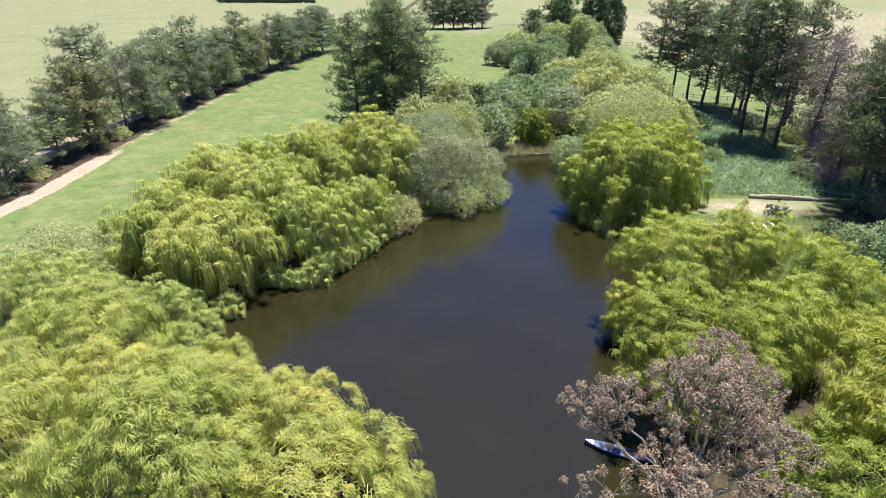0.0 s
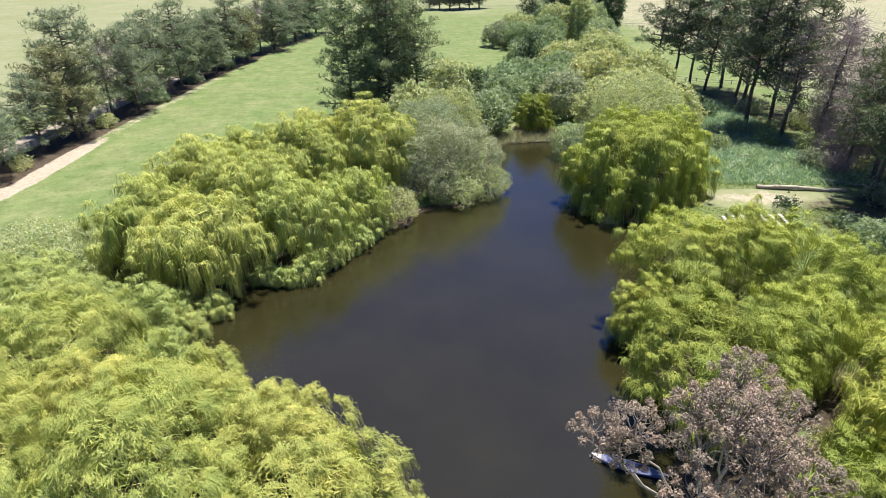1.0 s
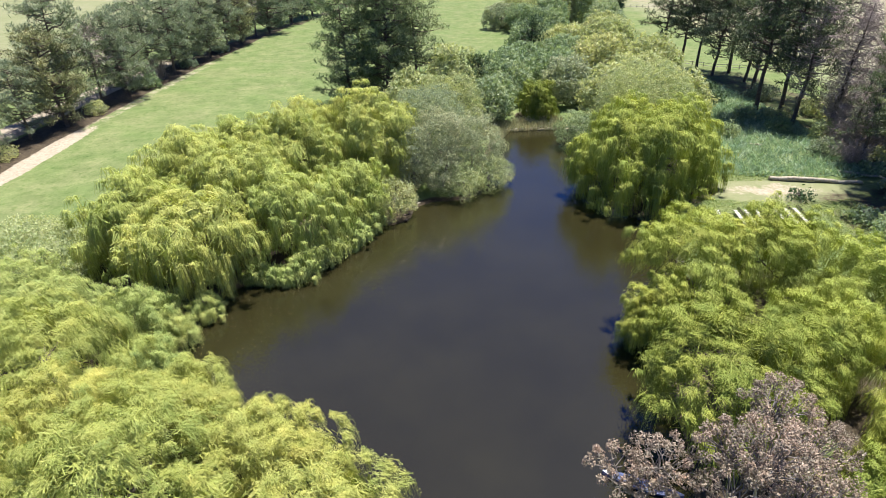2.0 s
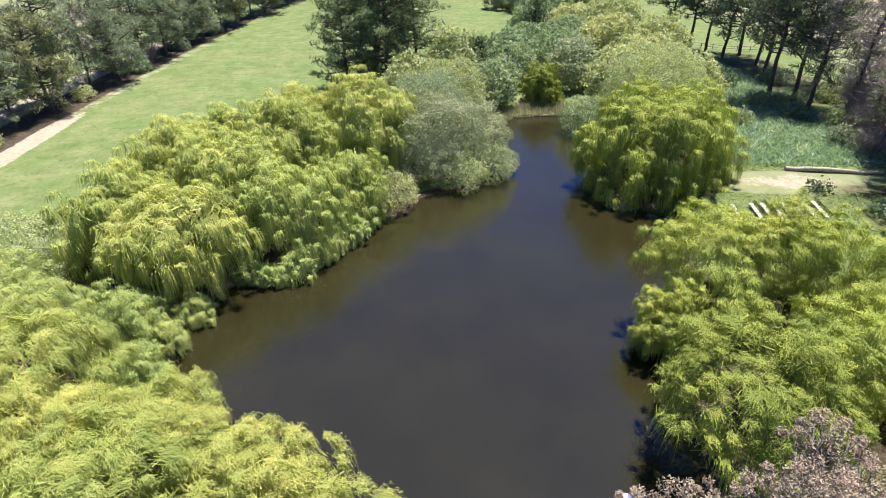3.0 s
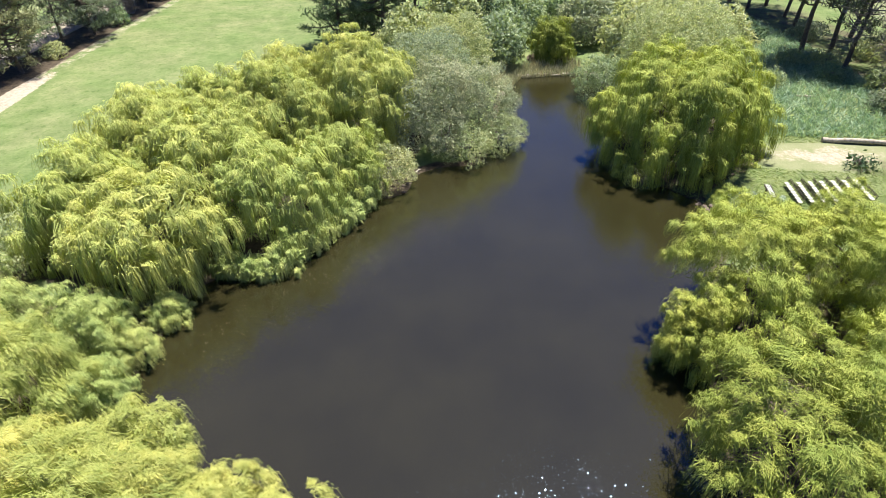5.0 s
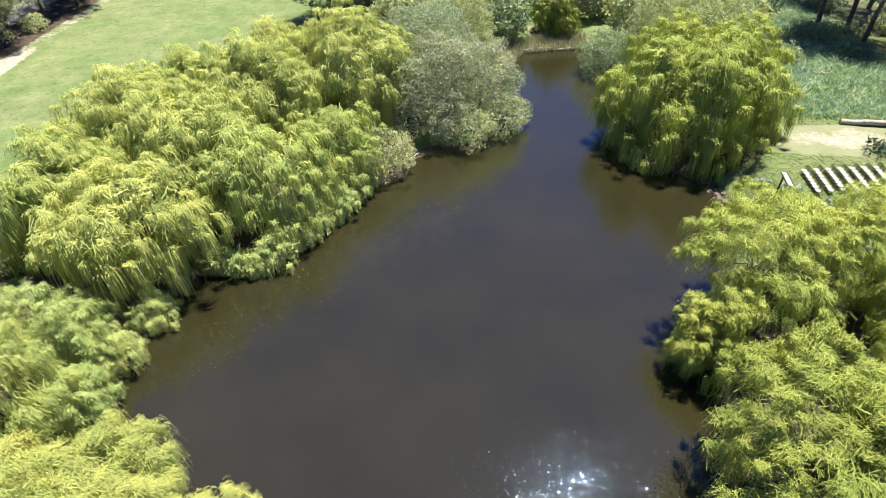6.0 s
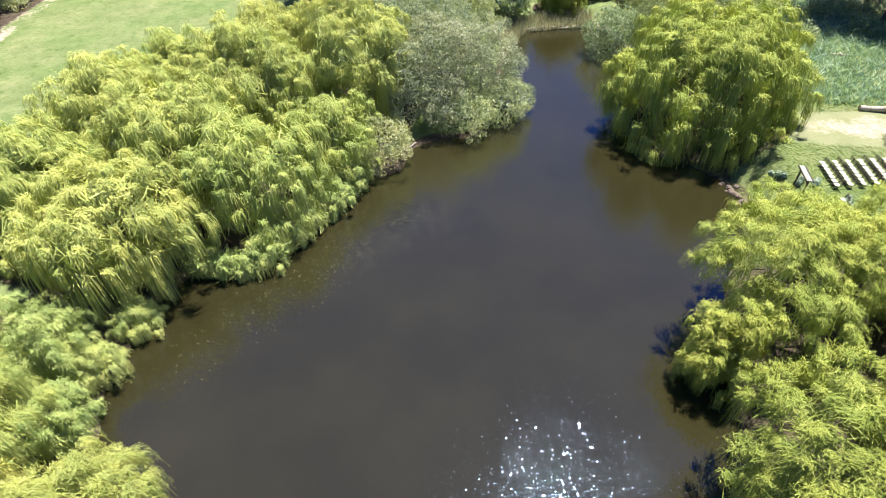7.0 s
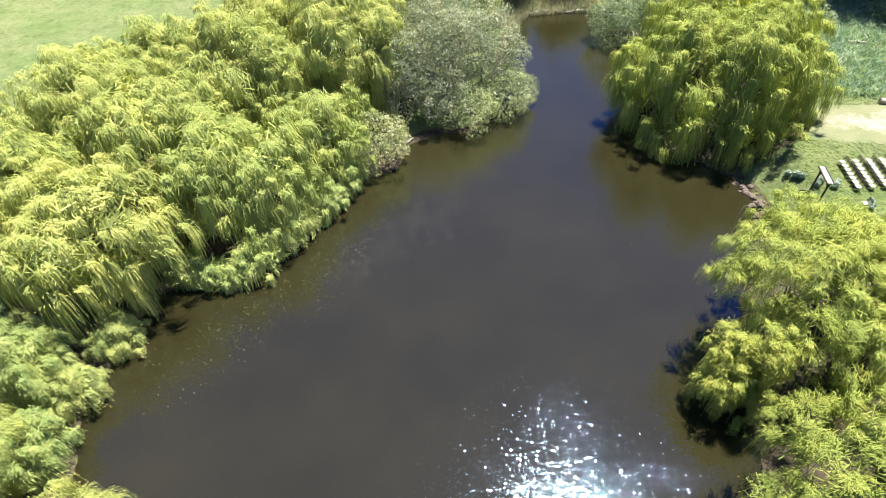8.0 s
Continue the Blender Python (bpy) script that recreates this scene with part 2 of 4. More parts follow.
def tube(points, radii, sides=6):
    """A tapered limb along points."""
    P, R = np.asarray(points, float), np.asarray(radii, float)
    T = unit(np.gradient(P, axis=0))
    ref = np.array((0.3, 0.2, 1.0)) if abs(unit(P[-1] - P[0])[2]) < 0.8 else np.array((1.0, 0.3, 0.0))
    A = unit(np.cross(T, ref))
    B = np.cross(T, A)
    a = np.linspace(0, 2 * np.pi, sides, endpoint=False)
    V = P[:, None] + R[:, None, None] * (np.cos(a)[None, :, None] * A[:, None] + np.sin(a)[None, :, None] * B[:, None])
    F = []
    for i in range(len(P) - 1):
        for j in range(sides):
            F.append((i * sides + j, i * sides + (j + 1) % sides, (i + 1) * sides + (j + 1) % sides, (i + 1) * sides + j))
    return V.reshape(-1, 3), F


def bent(a, b, sag=0.0, wob=0.0, k=6):
    """A bowed line from a to b."""
    a, b = np.asarray(a, float), np.asarray(b, float)
    s = np.linspace(0, 1, k)[:, None]
    w = rng.normal(size=(k, 3)) * wob
    w[0] = w[-1] = 0
    return a + (b - a) * s + np.array((0, 0, 1.0)) * sag * 4 * s * (1 - s) + w


def shell(n):
    """Evenly spread directions over a ball, jittered."""
    i = np.arange(n) + 0.5
    ph = np.arccos(1 - 2 * i / n) + rng.normal(size=n) * 0.5 / np.sqrt(n)
    th = np.pi * (1 + 5 ** 0.5) * i + rng.normal(size=n) * 0.8 / np.sqrt(n)
    return np.stack([np.cos(th) * np.sin(ph), np.sin(th) * np.sin(ph), np.cos(ph)], 1)


CROWNS = []  # every crown's middle and half axes, so that no tuft is built deep inside a neighbour


def hidden(P, here):
    """Which of the places P lie deep inside another crown than here."""
    out = np.zeros(len(P), bool)
    for c in CROWNS:
        if np.linalg.norm(c[0][:2] - here[:2]) > 0.1:
            out |= (((P - c[0]) / (c[1] * 0.70)) ** 2).sum(1) < 1
    return out


def lobed(D, n, small, large, least, depth=0.0):
    """How far out a crown of n rounded lobes reaches in the directions D, and which way its surface faces there."""
    C = shell(2 * n)
    C = unit(C[C[:, 2] > -0.45] + rng.normal(size=(int((C[:, 2] > -0.45).sum()), 3)) * 0.12)
    r = rng.uniform(small, large, len(C))
    C = C * ((1.03 - r) * rng.uniform(1 - depth, 1.0, len(C)))[:, None]
    dots = D @ C.T
    disc = r * r - (C * C).sum(1) + dots * dots
    reach = np.where((disc > 0) & (dots > 0), dots + np.sqrt(np.maximum(disc, 0)), 0.0)
    best = reach.argmax(1)
    far = reach.max(1)
    facing = np.where((far > least)[:, None], unit(D * far[:, None] - C[best]), D)
    return np.maximum(far, least), facing


def willow_crown(x, y, z, R, H, density=1.0, droop=1.0, wind=(0.42, -0.05), low=0.05, fine=1.0, flare=0.93):
    """Mops of hanging leafy strands over the lobes of an uneven dome. Base at the origin."""
    area = 2 * np.pi * R * H * 0.9
    big = min(1.0, 0.64 + R / 24)
    away = y > 55
    rad = np.array((R - 0.6 * big, R - 0.6 * big, H * 0.66 - 0.5 * big))
    mid = np.array((0, 0, H * 0.34))
    D = shell(int(area / ((2.2 if away else 1.4) * big * big)))
    D = unit(D + rng.normal(size=D.shape) * 0.9 / math.sqrt(len(D)))
    D = D[(mid[2] + D[:, 2] * rad[2] > H * low) & (D[:, 2] > -0.6)]
    E = D.copy()
    E[:, :2] *= np.where(D[:, 2] < 0.15, flare / np.maximum(np.hypot(D[:, 0], D[:, 1]), 0.3), 1.0)[:, None]
    far = np.array((R + x, H + y, 3.0))
    swell = np.array([noise.noise(Vector(d * 2.6 + far)) for d in D])
    reach, facing = lobed(D, max(6, int(1.7 * R)), 0.20, 0.36, 0.66 if away else 0.60, 0.10 if away else 0.17)
    C = mid + E * rad * (1.03 * reach + 0.07 * swell + rng.uniform(-0.07 if away else -0.10, 0.035, len(D)))[:, None]
    keep = ~hidden(C + (x, y, z), np.array((x, y)))
    keep &= ~(away & (D[:, 1] > 0.45) & (D[:, 2] < 0.45) & (rng.uniform(size=len(D)) < 0.7))
    C, D = C[keep], unit(facing[keep] + 0.6 * D[keep])
    size = (rng.uniform(0.75, 1.6, len(C)) if away else rng.uniform(0.65, 1.5, len(C))) * big * droop
    m = int((46 if away else 42) * density)
    k = len(C) * m
    up = np.array((0, 0, 1.0))
    out = np.repeat(D * np.array((1, 1, 0)), m, 0)
    side = np.repeat(np.clip(1.05 - D[:, 2], 0.0, 1.2), m)[:, None, None]
    sz = np.repeat(size, m)
    p = np.repeat(C, m, 0) + rng.normal(size=(k, 3)) * ((0.19 if away else 0.2) * sz)[:, None] * np.array((1, 1, 0.45))
    sway = np.repeat(rng.normal(size=(len(C), 3)), m, 0)
    h = unit((sway * (0.2 if away else 0.5) + rng.normal(size=(k, 3)) * (0.7 if away else 0.5)) * np.array((1, 1, 0)) + out * 0.9 + np.array((wind[0], wind[1], 0)) * (1.0 if away else 1.4))
    L = (rng.uniform(0.6, 1.35, k) * sz)[:, None, None] * (1.0 + 0.32 * side)

    def along(u):
        return p[:, None] + h[:, None] * L * (0.95 - 0.42 * side) * (u - 0.34 * u * u) + up * L * (0.34 * u - (0.85 + 0.75 * side) * u * u)

    steps = np.array((0.0, 0.3, 0.64, 1.0)) if away else np.array((0.0, 0.45, 1.0))
    line = along(steps[None, :, None])
    line[:, :, 2] = np.maximum(line[:, :, 2], 0.08)
    heap = Heap()
    w = rng.uniform(0.011, 0.025, (k, 1)) * (1.0 if away else 0.8) * np.interp(steps, (0.0, 0.3, 0.64, 1.0), (0.8, 1.0, 0.9, 0.15)) * fine
    heap.add(*strips(line, w, unit(h * 0.7 + up * 0.7), 0.3))
    n = 2 if away else 4
    u = rng.uniform(0.05, 0.98, (k, n, 1))
    base = along(u).reshape(-1, 3)
    base[:, 2] = np.maximum(base[:, 2], 0.1)
    T = (h[:, None] * (0.95 - 0.68 * u) + up * (0.34 - (1.7 + 1.5 * side) * u)).reshape(-1, 3)
    face = unit((h[:, None] * (0.25 + u) + up * (1.1 - u)).reshape(-1, 3))
    A2 = unit(unit(T) + rng.normal(size=T.shape) * (0.33 if away else 0.48))
    B2 = unit(np.cross(A2, face + rng.normal(size=T.shape) * 0.3))
    ll = rng.uniform(0.12, 0.26, (len(T), 1)) * fine
    ww = rng.uniform(0.016, 0.030, (len(T), 1)) * fine
    V = np.stack([base, base + A2 * ll * 0.45 + B2 * ww, base + A2 * ll, base + A2 * ll * 0.45 - B2 * ww], 1)
    heap.add(V.reshape(-1, 3), np.arange(4 * len(T)).reshape(-1, 4))
    core = 56 if away else 48
    deep = rng.uniform(1.05 if away else 1.2, 2.1, (len(C) * core, 1)) * big
    DD = np.repeat(D, core, 0)
    drift = rng.normal(size=DD.shape) * (0.65 if away else 0.45) * big
    drift -= DD * (drift * DD).sum(1, keepdims=True)
    inner = np.repeat(C, core, 0) - DD * deep + drift - up * 0.2
    run = rng.normal(size=DD.shape) * 0.6 - up
    run = unit(run - DD * (run * DD).sum(1, keepdims=True))
    length = (rng.uniform(0.7, 1.4, len(inner)) if away else rng.uniform(0.5, 0.95, len(inner)))[:, None, None] * big
    blade = inner[:, None] + run[:, None] * length * np.array((-0.4, 0.6))[None, :, None]
    blade[:, :, 2] = np.maximum(blade[:, :, 2], 0.2)
    heap.add(*strips(blade, rng.uniform(0.7, 1.3, (len(inner), 1)) * np.array((1.0, 0.45)) * (0.052 if away else 0.03) * big, DD, 0.35))
    return heap.arrays()


def leafy_crown(x, y, z, R, H, size=0.14, density=1.0, low=0.05, lumps=0.2, squash=0.56, spread=1.1):
    """Small leaves in clumps over an uneven dome."""
    area = 2 * np.pi * R * H * 0.9
    rad, mid = np.array((R * 0.86, R * 0.86, H * squash)), np.array((0, 0, H * (0.95 - squash)))
    D = shell(int(area / spread))
    D = D[(mid[2] + D[:, 2] * rad[2] > H * low)]
    far = np.array((R + x, H + y, 9.0))
    bulge = 1.06 * lobed(D, max(6, int(1.9 * R)), 0.24, 0.44, 0.64)[0] + lumps * np.array([0.5 * noise.noise(Vector(d * 4.0 + far)) for d in D]) + rng.normal(size=len(D)) * 0.05
    C = mid + D * rad * bulge[:, None]
    keep = ~hidden(C + (x, y, z), np.array((x, y)))
    C, D = C[keep], D[keep]
    r = rng.uniform(0.5, 1.15, len(C)) * math.sqrt(spread)
    m = int(70 * density)
    q = unit(rng.normal(size=(len(C) * m, 3)) + np.repeat(D, m, 0) * 0.5 + np.array((0, 0, 0.3))) * (np.repeat(r, m) * rng.uniform(0.6, 1.08, len(C) * m))[:, None] * np.array((1, 1, 0.8))
    P = np.repeat(C, m, 0) + q
    P[:, 2] = np.maximum(P[:, 2], 0.1)
    heap = Heap()
    heap.add(*leaves(P, size, 0.0, unit(np.repeat(D, m, 0) * 0.3 + unit(q) + np.array((0, 0, 0.15))), 0.3))
    inner = np.repeat(C - D * 0.8, 6, 0) + rng.normal(size=(len(C) * 6, 3)) * 0.5
    inner[:, 2] = np.maximum(inner[:, 2], 0.2)
    heap.add(*leaves(inner, size * 1.7, 0.0, np.repeat(D, 6, 0)))
    return heap.arrays()


def trunk_and_limbs(parent, R, H, bark, girth=0.35, limbs=9):
    h = Heap()
    h.add(*tube(bent((0, 0, -0.4), (rng.normal() * 0.3, rng.normal() * 0.3, H * 0.45), 0, 0.08), np.linspace(girth * 1.3, girth * 0.7, 6), 9))
    part_np("trunk", *h.arrays(), bark, parent, smooth=True)
    for i in range(limbs):
        a = i * 2.4 + rng.uniform(-0.3, 0.3)
        e = rng.uniform(0.3, 0.5)
        part_np("limb", *tube(bent((0, 0, H * rng.uniform(0.2, 0.42)), (math.cos(a) * R * e, math.sin(a) * R * e, H * rng.uniform(0.34, 0.5)), 0.4, 0.15), np.linspace(girth * 0.5, girth * 0.1, 6), 6), bark, parent, smooth=True)


def place(name, x, y, z, label, category, group="", turn=0.0):
    ob = new(name)
    ob.empty_display_size = 0.3
    ob.matrix_world = pose(x, y, z, 0, 0, turn)
    return tagged(ob, label, category, group)


def willow(x, y, R, H, mat, label, density=1.0, droop=1.0, low=0.06, fine=1.0, flare=0.93):
    z = min(ground_z(x, y), 0.4)
    ob = place("willow_tree", x, y, z, label, "tree", "willows round the pond")
    trunk_and_limbs(ob, R, H, M_BARK, 0.045 * R, 9 if R > 5 else 5)
    part_np("crown", *willow_crown(x, y, z, R, H, density, droop, low=low, fine=fine, flare=flare), mat, ob)
    return ob


def shrub(x, y, R, H, mat, label, name="bushy_tree", density=1.0, size=0.14, lumps=0.42, bark=None, squash=0.56, spread=1.1):
    z = ground_z(x, y)
    ob = place(name, x, y, z, label, "tree" if "tree" in name else "bush")
    trunk_and_limbs(ob, R, H, bark or M_BARK_GREY, 0.16, 7)
    part_np("crown", *leafy_crown(x, y, z, R, H, size, density, 0.05, lumps, squash, spread), mat, ob)
    return ob


def pine(H, R, mat, bare=0.3, seed=0, dead=0.0, boughs=70, sparse=1.0):
    """A pine at the origin: trunk, boughs and needle tufts. bare: the share of trunk below the boughs."""
    global rng
    keep, rng = rng, np.random.default_rng(seed)
    ob = place("pine_tree", 0, 0, 0, "tall dark green pine with an open uneven crown", "tree")
    lean = rng.normal(size=2) * 0.03 * H
    top = np.array((lean[0], lean[1], H * 0.97))
    h = Heap()
    line = bent((0, 0, -0.5), top, 0, 0.12, 9)
    h.add(*tube(line, np.linspace(0.36, 0.05, 9), 8))
    part_np("trunk", *h.arrays(), M_BARK, ob, smooth=True)
    limbs, needles = Heap(), Heap()
    tips = []
    for i in range(boughs):
        f = bare + (1 - bare) * ((i + rng.uniform(0, 1)) / boughs)
        z = f * H
        g = (f - bare) / (1 - bare)
        reach = R * (0.25 + 0.85 * math.sin(math.pi * min(1.0, 0.22 + 0.76 * g)) ** 0.8) * rng.uniform(0.35, 1.2)
        a = i * 2.399 + rng.normal() * 0.4
        o = np.array((np.interp(z, line[:, 2], line[:, 0]), np.interp(z, line[:, 2], line[:, 1]), z))
        e = o + np.array((math.cos(a) * reach, math.sin(a) * reach, reach * rng.uniform(-0.1, 0.65)))
        b = bent(o, e, -0.08 * reach, 0.06 * reach, 5)
        limbs.add(*tube(b, np.linspace(0.05 + 0.02 * reach, 0.02, 5), 4))
        if rng.uniform() < dead:
            for _ in range(8):
                s = rng.uniform(0.3, 1.0)
                p = o + (e - o) * s
                limbs.add(*tube(np.stack([p, p + rng.normal(size=3) * 0.7, p + rng.normal(size=3) * 1.2]), (0.035, 0.028, 0.014), 3))
            continue
        k = max(2, int(reach * 0.9 * sparse))
        c = o + (e - o) * np.concatenate([[1.0], rng.uniform(0.4, 1.0, k - 1)])[:, None] + rng.normal(size=(k, 3)) * np.array((0.35, 0.35, 0.1))
        tips.append(np.repeat(c, 4, 0) + rng.normal(size=(4 * k, 3)) * np.array((0.5, 0.5, 0.30)))
    if tips:
        P = np.concatenate(tips + [top + rng.normal(size=(6, 3)) * 0.4])
        m = 8
        p = np.repeat(P, m, 0) + rng.normal(size=(len(P) * m, 3)) * np.array((0.26, 0.26, 0.2))
        d = unit(rng.normal(size=p.shape) + np.array((0, 0, 0.7)))
        L = rng.uniform(0.4, 0.8, (len(p), 1, 1))
        ln = p[:, None] + d[:, None] * L * np.array((0.0, 1.0))[None, :, None]
        needles.add(*strips(ln, rng.uniform(0.044, 0.085, (len(p), 1)) * np.array((1.0, 0.4)), np.array((0, 0, 1.0)), 0.8))
        part_np("crown", *needles.arrays(), mat, ob)
    tagged(part_np("branchwork", *limbs.arrays(), M_BARK if dead < 0.5 else M_TWIG, ob), kind="stuff")
    rng = keep
    return ob


# ---- ground and pond ----
SHORE = np.array([(-20, 34), (-22, 39), (-24, 45), (-23.2, 49.4), (-22.8, 54.4), (-19.4, 56.6), (-17.2, 56.2), (-14.4, 59), (-11.2, 63.4), (-8.4, 69.2), (-4.4, 71), (-3.9, 75.3), (-0.9, 77.5), (4, 78), (7, 84), (7.5, 92), (9, 100), (11, 106.6), (12.6, 110), (19, 111.3), (25.7, 111.7), (27, 104), (26, 92), (23.5, 84), (22.5, 77), (25, 73), (27, 70.6), (28.5, 69.2), (29.3, 64.9), (27, 60), (23, 54), (20.5, 47), (19, 40), (18, 33), (16, 26), (13, 18), (7, 12), (0, 10), (-6, 15), (-12, 24)], float)


def shore_distance(X, Y):
    """Metres from the waterline; minus in the pond."""
    X, Y = np.asarray(X, float), np.asarray(Y, float)
    best, inside = np.full(X.shape, 1e9), np.zeros(X.shape, bool)
    for (ax, ay), (bx, by) in zip(SHORE, np.roll(SHORE, -1, 0)):
        dx, dy = bx - ax, by - ay
        t = np.clip(((X - ax) * dx + (Y - ay) * dy) / (dx * dx + dy * dy), 0, 1)
        best = np.minimum(best, np.hypot(X - ax - t * dx, Y - ay - t * dy))
        if dy != 0:
            inside ^= ((ay > Y) != (by > Y)) & (X < ax + (Y - ay) / dy * dx)
    return np.where(inside, -best, best)


def smooth(a, lo, hi):
    t = np.clip((a - lo) / (hi - lo), 0, 1)
    return t * t * (3 - 2 * t)


def ground_height(X, Y):
    d = shore_distance(X, Y)
    land = 1.0 + 1.6 * smooth(X, 20, 36) + 1.0 * smooth(X, 45, 75) * smooth(Y, 40, 80) - 1.2 * smooth(X, 20, 36) * smooth(Y, 150, 300)
    far = 0.35 * np.sin(X * 0.05 + 1) * np.sin(Y * 0.043) * smooth(d, 5, 30)
    return np.where(d < 0, np.maximum(-1.6, d * 0.5), 0.12 * smooth(d, 0, 0.4) + (land - 0.12) * smooth(d, 0.3, 5.0) + far)


def ground_z(x, y):
    return float(max(0.0, ground_height(np.array([x]), np.array([y]))[0]))


def graded(lo, a, b, hi, step):
    mid = np.arange(a, b + step, step)
    left = a - (a - lo) * np.linspace(0, 1, 26)[1:][::-1] ** 2.6
    right = mid[-1] + (hi - mid[-1]) * np.linspace(0, 1, 30)[1:] ** 2.6
    return np.concatenate([left, mid, right])


gx, gy = graded(-3000, -90, 90, 3000, 1.1), graded(-3000, 2, 170, 3500, 1.1)
GX, GY = np.meshgrid(gx, gy)
GZ = ground_height(GX, GY)
nx, ny = len(gx), len(gy)
idx = np.arange(nx * ny).reshape(ny, nx)
quads = np.stack([idx[:-1, :-1], idx[:-1, 1:], idx[1:, 1:], idx[1:, :-1]], -1).reshape(-1, 4)
ground = part_np("ground", np.stack([GX, GY, GZ], -1).reshape(-1, 3), quads, M_GROUND, smooth=True)
tagged(ground, "green meadow with a worn dirt track and bare soil round a pond", "ground", kind="structure")
D = shore_distance(GX, GY)
EDGE = np.interp(GY, (60, 84, 140, 175, 214, 275, 310), (-67.5, -64.5, -66, -65.5, -62, -50, -42))
track = smooth(GX - EDGE, -5.2, -3.8) * (1 - smooth(GX - EDGE, -1.3, 0.4)) * (1 - 0.46 * smooth(GY, 98, 112) - 0.1 * smooth(GY, 150, 190))
gravel_road = smooth(GX, -86, -84) * (1 - smooth(GX, -79, -77)) * (1 - smooth(GY, 165, 185))
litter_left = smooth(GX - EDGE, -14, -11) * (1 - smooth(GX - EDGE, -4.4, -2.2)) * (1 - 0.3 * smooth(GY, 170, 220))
# pine litter strip, plus a dark lawn patch painted as the pines' shade
litter_shade_right = smooth(GX + 0.06 * GY, 62, 68) * (1 - smooth(GX, 74, 84)) * (1 - smooth(GY, 140, 170)) * smooth(GY, 30, 45) * 0.5 + 0.52 * smooth(GX - 0.1 * (66 - GY), 45, 50) * (1 - smooth(GX, 64, 70)) * smooth(GY, 42, 48) * (1 - smooth(GY, 73, 78))
bank = (1 - smooth(D, 0.3, 1.5)) * 0.95 * smooth(GY, 98, 106) + 0.5 * np.exp(-((GX + 4.5) ** 2 + (GY - 73.5) ** 2) / 4) + 0.5 * np.exp(-((GX - 29.6) ** 2 / 4 + (GY - 65.5) ** 2 / 14))
far_bare = 0.47 * smooth(GX, 78, 105) * smooth(GY, 90, 130) * (1 - 0.5 * smooth(GY, 500, 900))
sand = 0.56 * np.exp(-((GX - 46) ** 2 / 130 + (GY - 75.2) ** 2 / 22))
dry_far = 0.15 + 0.55 * smooth(GY, 330, 440) + 0.6 * (1 - smooth(GX, -110, -90)) + 0.75 * smooth(GX, 75, 110) + 0.3 * np.exp(-((GX - 44) ** 2 / 60 + (GY - 71) ** 2 / 60))

wx, wy = np.meshgrid(np.linspace(-30, 36, 12), np.linspace(4, 118, 20))
wi = np.arange(wx.size).reshape(wx.shape)
water = part_np("water", np.stack([wx, wy, np.zeros_like(wx)], -1).reshape(-1, 3), np.stack([wi[:-1, :-1], wi[:-1, 1:], wi[1:, 1:], wi[1:, :-1]], -1).reshape(-1, 4), M_WATER, smooth=True)
tagged(water, "dark brown still pond water with a light ripple", "water", kind="structure")

